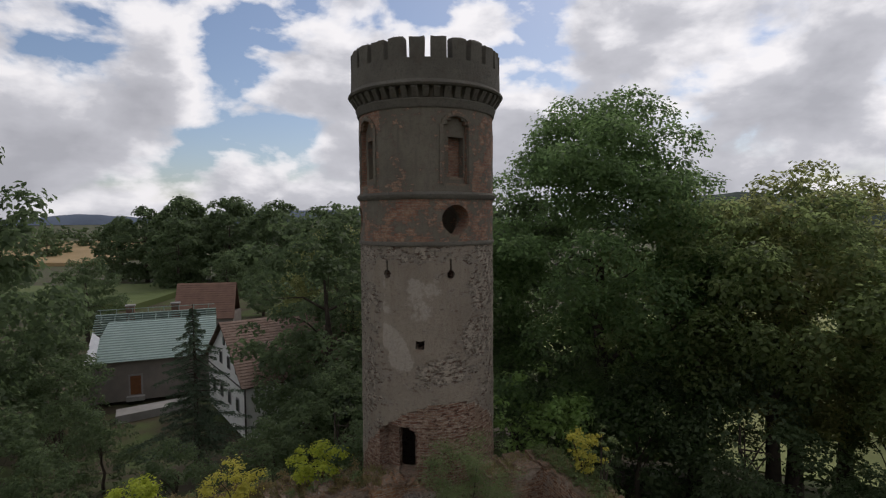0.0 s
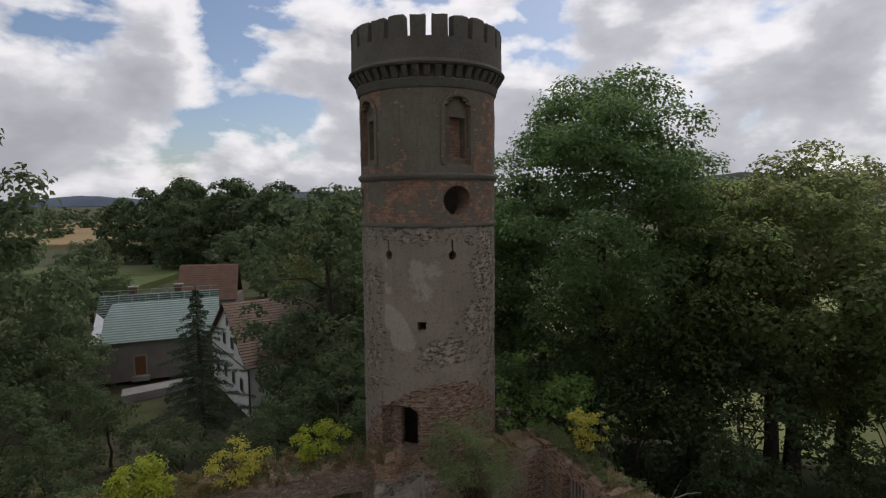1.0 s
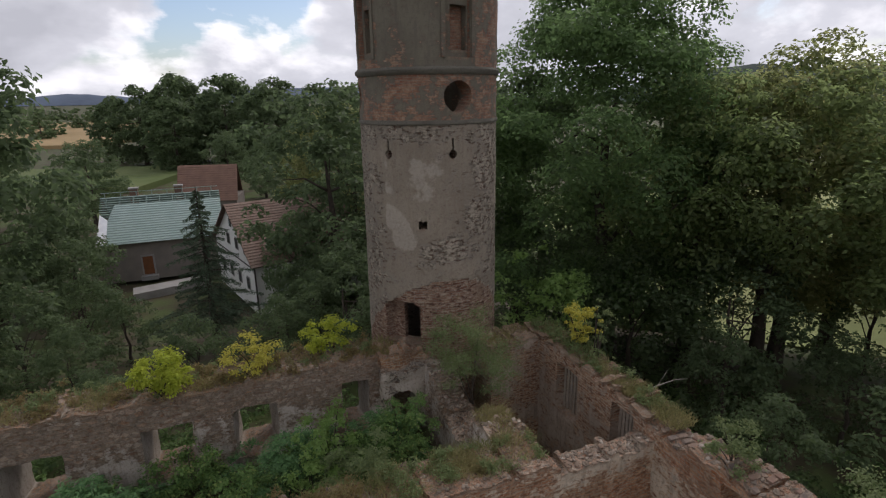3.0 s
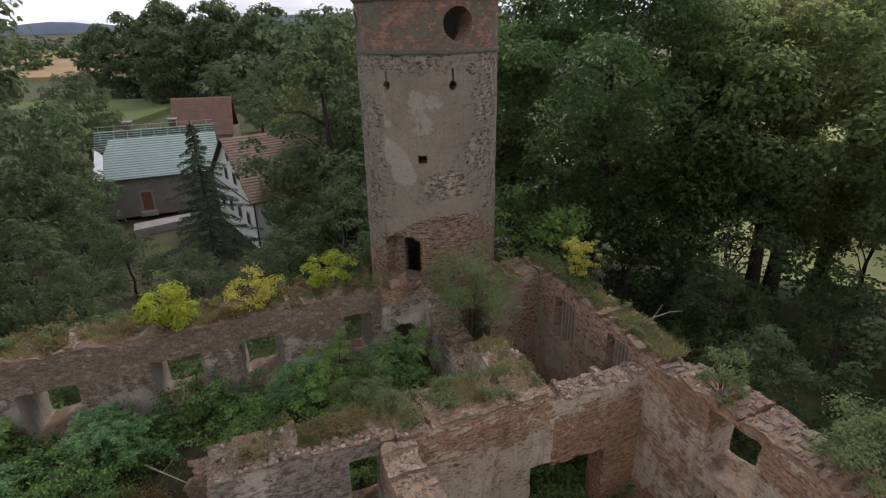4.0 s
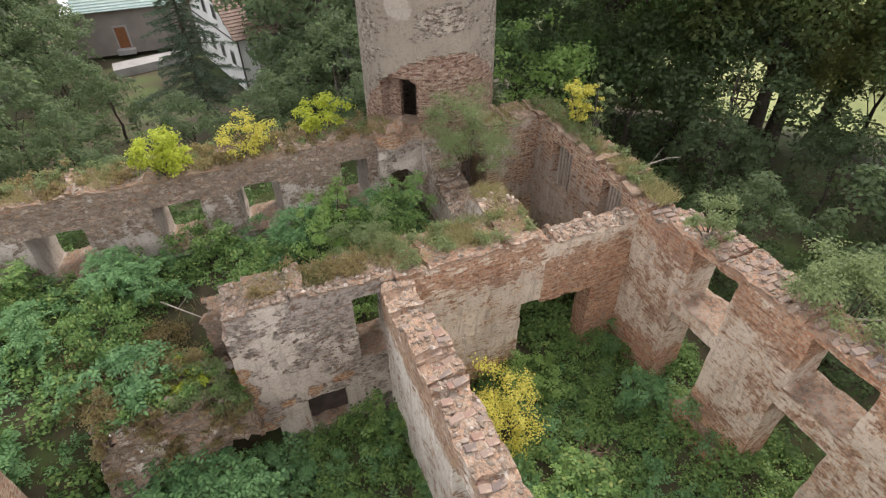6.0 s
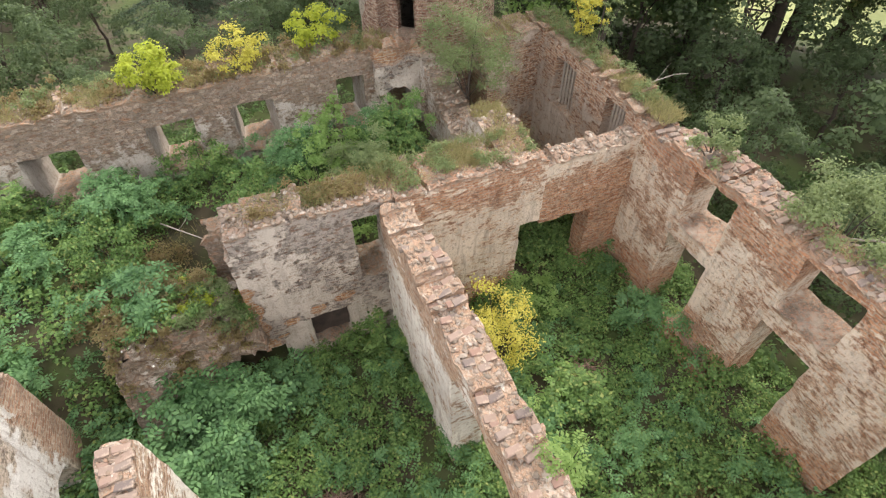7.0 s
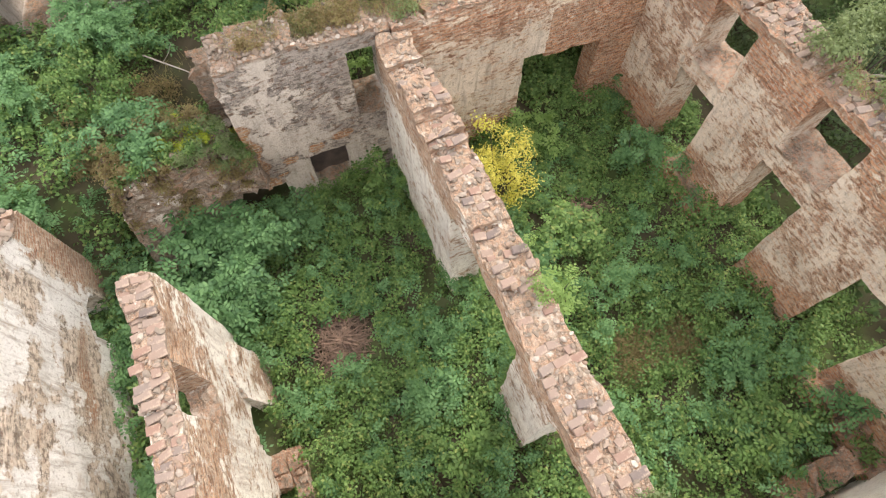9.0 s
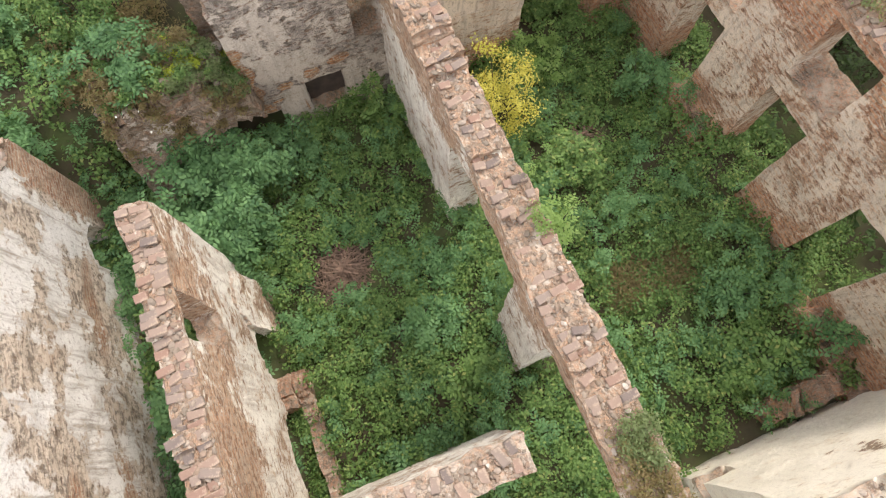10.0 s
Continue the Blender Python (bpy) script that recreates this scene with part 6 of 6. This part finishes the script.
# ---------------------------------------------------------------- brush pile and branches
def brush_pile(u, v, radius, n, seed):
    rnd = random.Random(seed)
    p = W(u, v, 0)
    z = ground_z(p.x, p.y)
    pile = thing("brush_pile", "heap of brown dead twigs on the courtyard floor", "brush pile", at=(p.x, p.y, z))
    for _ in range(n):
        a, r = rnd.uniform(0, 6.28), radius * rnd.random() ** 0.6
        c = Vector((p.x + r * math.cos(a), p.y + r * math.sin(a), z + rnd.uniform(0.05, 0.4) * (1.2 - r / radius)))
        b = a + rnd.gauss(0, 0.9)
        L = rnd.uniform(0.4, 1.15)
        d = Vector((math.cos(b), math.sin(b), rnd.uniform(-0.3, 0.15))) * L / 2
        bend = Vector((rnd.uniform(-.08, .08), rnd.uniform(-.08, .08), 0.04))
        bm = bmesh.new()
        tube_into(bm, [c - d, c + bend, c + d], [0.017, 0.013, 0.006], 4)
        part("twig", bm, TWIG, pile)


brush_pile(-1.05, 4.5, 0.72, 280, 71)
brush_pile(6.1, 5.4, 0.6, 60, 72)


def dead_branch(name, label, pts, r):
    ob = thing(name, label, "branch", at=pts[0])
    bm = bmesh.new()
    tube_into(bm, pts, [r, r * 0.8, r * 0.6, r * 0.25], 6)
    part("stick", bm, PALE_BARK, ob, smooth=True)
    bm = bmesh.new()
    a = Vector(pts[1])
    tube_into(bm, [a, a + Vector((0.2, 0.15, 0.18)), a + Vector((0.35, 0.2, 0.42))], [r * 0.5, r * 0.35, r * 0.15], 5)
    part("twig", bm, PALE_BARK, ob, smooth=True)


dead_branch("dead_branch", "long bare dead branch leaning in the rear range", [W3(-3.4, 13.1, 2.6), W3(-2.9, 12.4, 2.8), W3(-2.4, 11.8, 2.9), W3(-2.0, 11.3, 2.95)], 0.025)
dead_branch("dead_branch", "pale bare branch hanging from the outer wall", [W3(10.1, 3.9, 5.3), W3(10.7, 3.6, 5.3), W3(11.0, 3.3, 5.25), W3(11.15, 3.0, 5.35)], 0.03)
dead_branch("dead_branch", "pale dead twig standing on the outer wall", [W3(10.0, 10.4, 5.15), W3(10.35, 10.2, 5.4), W3(10.75, 10.0, 5.6), W3(10.9, 9.7, 5.75)], 0.02)

# ---------------------------------------------------------------- loose bricks and rubble on the crests
def brick_meshes():
    out = []
    for k, (lx, ly, lz) in enumerate(((0.28, 0.135, 0.075), (0.27, 0.13, 0.08), (0.15, 0.13, 0.075), (0.22, 0.14, 0.07), (0.29, 0.14, 0.065))):
        rnd = random.Random(200 + k)
        bm = bmesh.new()
        box_into(bm, -lx / 2, lx / 2, -ly / 2, ly / 2, -lz / 2, lz / 2, bevel=0.012)
        for v in bm.verts:
            v.co += Vector((rnd.uniform(-1, 1), rnd.uniform(-1, 1), rnd.uniform(-1, 1))) * 0.010
        me = bpy.data.meshes.new("brick")
        bm.to_mesh(me)
        bm.free()
        me.materials.append(MAT_BRICK)
        out.append(me)
    return out


BRICKS = brick_meshes()


def crest_tree(ob):
    me = ob.data
    return BVHTree.FromPolygons([v.co.copy() for v in me.vertices], [tuple(p.vertices) for p in me.polygons])


def lay_bricks(ob, u0, u1, v0, v1, along, seed, rows, pitch=0.155, keep=0.85):
    """Bricks bedded on a crest, set as headers across the wall, some slipped or gone. along: "u" or "v"."""
    tree, rnd = crest_tree(ob), random.Random(seed)
    a0, a1, b0, b1 = (u0, u1, v0, v1) if along == "u" else (v0, v1, u0, u1)
    n = int((a1 - a0) / pitch)
    for i in range(n):
        for r in range(rows):
            if rnd.random() > keep:
                continue
            a = a0 + (i + 0.5) * pitch + rnd.uniform(-0.03, 0.03)
            b = b0 + (r + 0.5) * (b1 - b0) / rows + rnd.uniform(-0.05, 0.05)
            p = W(a, b, 9.0) if along == "u" else W(b, a, 9.0)
            hit = tree.ray_cast(p, Vector((0, 0, -1)))
            if hit[0] is None or hit[0].z < 4.3:
                continue
            o = new("brick", rnd.choice(BRICKS))
            o.parent = ob
            turn = radians(22 + (90 if along == "u" else 0)) + rnd.gauss(0, 0.11)
            o.matrix_basis = Matrix.Translation(hit[0] + Vector((0, 0, rnd.uniform(-0.025, 0.025)))) @ Euler((rnd.gauss(0, 0.06), rnd.gauss(0, 0.06), turn)).to_matrix().to_4x4()


def rubble_on(ob, name, label, spots, seed, size=(0.05, 0.13)):
    """Broken stone and brick lying on a crest, one joined mesh."""
    tree, rnd = crest_tree(ob), random.Random(seed)
    base = bmesh.new()
    bmesh.ops.create_icosphere(base, subdivisions=1, radius=1.0)
    co = [v.co.copy() for v in base.verts]
    base.verts.index_update()
    fc = [tuple(v.index for v in f.verts) for f in base.faces]
    base.free()
    verts, faces = [], []
    for u0, u1, v0, v1, n in spots:
        for _ in range(n):
            hit = tree.ray_cast(W(rnd.uniform(u0, u1), rnd.uniform(v0, v1), 9.0), Vector((0, 0, -1)))
            if hit[0] is None or hit[0].z < 2.4:
                continue
            s = rnd.uniform(*size)
            m = Matrix.Translation(hit[0] + Vector((0, 0, s * 0.12))) @ Euler((rnd.uniform(-.4, .4), rnd.uniform(-.4, .4), rnd.uniform(0, 6.28))).to_matrix().to_4x4() @ Matrix.Diagonal((s * rnd.uniform(0.8, 1.4), s * rnd.uniform(0.6, 1.0), s * rnd.uniform(0.35, 0.65), 1))
            k = len(verts)
            verts += [m @ (c * rnd.uniform(0.8, 1.15)) for c in co]
            faces += [tuple(k + q for q in f) for f in fc]
    me = bpy.data.meshes.new(name)
    me.from_pydata(verts, [], faces)
    link_mesh(name, me, MAT_RUBBLE, ob, label, "stuff")


def rubble_mat():
    m, nt, bsdf = material("broken_stone")
    rnd = node(nt, "ShaderNodeNewGeometry").outputs["Random Per Island"]
    coord = node(nt, "ShaderNodeTexCoord").outputs["Object"]
    n = noise_node(nt, coord, 12.0, 5.0)
    col = ramp(nt, rnd, [(0.0, (0.23, 0.18, 0.138)), (0.35, (0.15, 0.12, 0.09)), (0.6, (0.22, 0.14, 0.095)), (0.9, (0.29, 0.235, 0.185)), (1.0, (0.40, 0.345, 0.285))])
    nt.links.new(mix(nt, ramp(nt, n, [(0.4, 0.0), (0.65, 0.6)]), col, (0.16, 0.13, 0.10)), bsdf.inputs["Base Color"])
    bump(nt, bsdf, n, 0.6, 0.02)
    return m


MAT_RUBBLE = rubble_mat()
ob_of = bpy.data.objects
lay_bricks(wall_l, -3.75, -3.25, -1.2, 5.2, "v", 301, 2, 0.15, 0.8)
lay_bricks(wall_m, 1.98, 2.7, -1.2, 7.7, "v", 302, 3, 0.165, 0.42)
lay_bricks(wall_r, 9.2, 10.15, -1.0, 9.0, "v", 303, 4, 0.2, 0.6)
lay_bricks(ob_of["wall_near"], -2.6, 0.9, -1.0, -0.5, "u", 304, 2, 0.17, 0.3)
rubble_on(wall_m, "rubble", "loose stone and mortar on the wall crest", [(1.98, 2.7, -3.5, 8.8, 600)], 311, (0.025, 0.07))
rubble_on(wall_l, "rubble", "loose stone and mortar on the wall crest", [(-3.75, -3.25, -3.5, 5.2, 350)], 312, (0.03, 0.08))
rubble_on(wall_r, "rubble", "loose stone and brick on the wall crest", [(9.2, 10.2, -5, 9.3, 900)], 313, (0.03, 0.09))
rubble_on(wall_a, "rubble", "pale loose stones on the wall crest", [(-1.5, 2.3, 9.0, 9.25, 170), (-1.5, -1.1, 9.0, 10.05, 70), (-1.1, 2.3, 9.25, 10.0, 70)], 314, (0.03, 0.085))
rubble_on(ob_of["wall_cross_middle"], "rubble", "loose stones on the wall crest", [(2.4, 6.3, 8.9, 10.2, 200)], 315, (0.03, 0.07))
rubble_on(ob_of["wall_cross_lintel"], "rubble", "loose stones on the wall crest", [(6.4, 9.1, 8.92, 9.5, 260)], 316, (0.03, 0.085))
rubble_on(ob_of["wall_rear"], "rubble", "loose stones on the wall crest", [(-12, 4.6, 15.65, 17.1, 500)], 317, (0.03, 0.08))
rubble_on(ob_of["wall_near"], "rubble", "loose stones on the wall crest", [(-3.1, 0.9, -1.0, -0.5, 420)], 318, (0.02, 0.055))
rubble_on(ob_of["wall_near_gable"], "rubble", "loose stones on the wall crest", [(4.1, 12, -3.6, -2.95, 400)], 319, (0.03, 0.07))
rubble_on(ob_of["wall_fireplace_remains"], "rubble", "loose stones on the broken wall", [(-4.7, -1.5, 8.6, 9.8, 200)], 320, (0.05, 0.15))
rubble_on(ob_of["wall_rear_cross"], "rubble", "loose stones on the broken wall", [(5.4, 6.3, 10.3, 15.5, 700)], 321, (0.025, 0.09))
rubble_on(ob_of["wall_left_outer"], "rubble", "loose stones on the wall crest", [(-6.9, -6.2, 5, 8.5, 300)], 322)
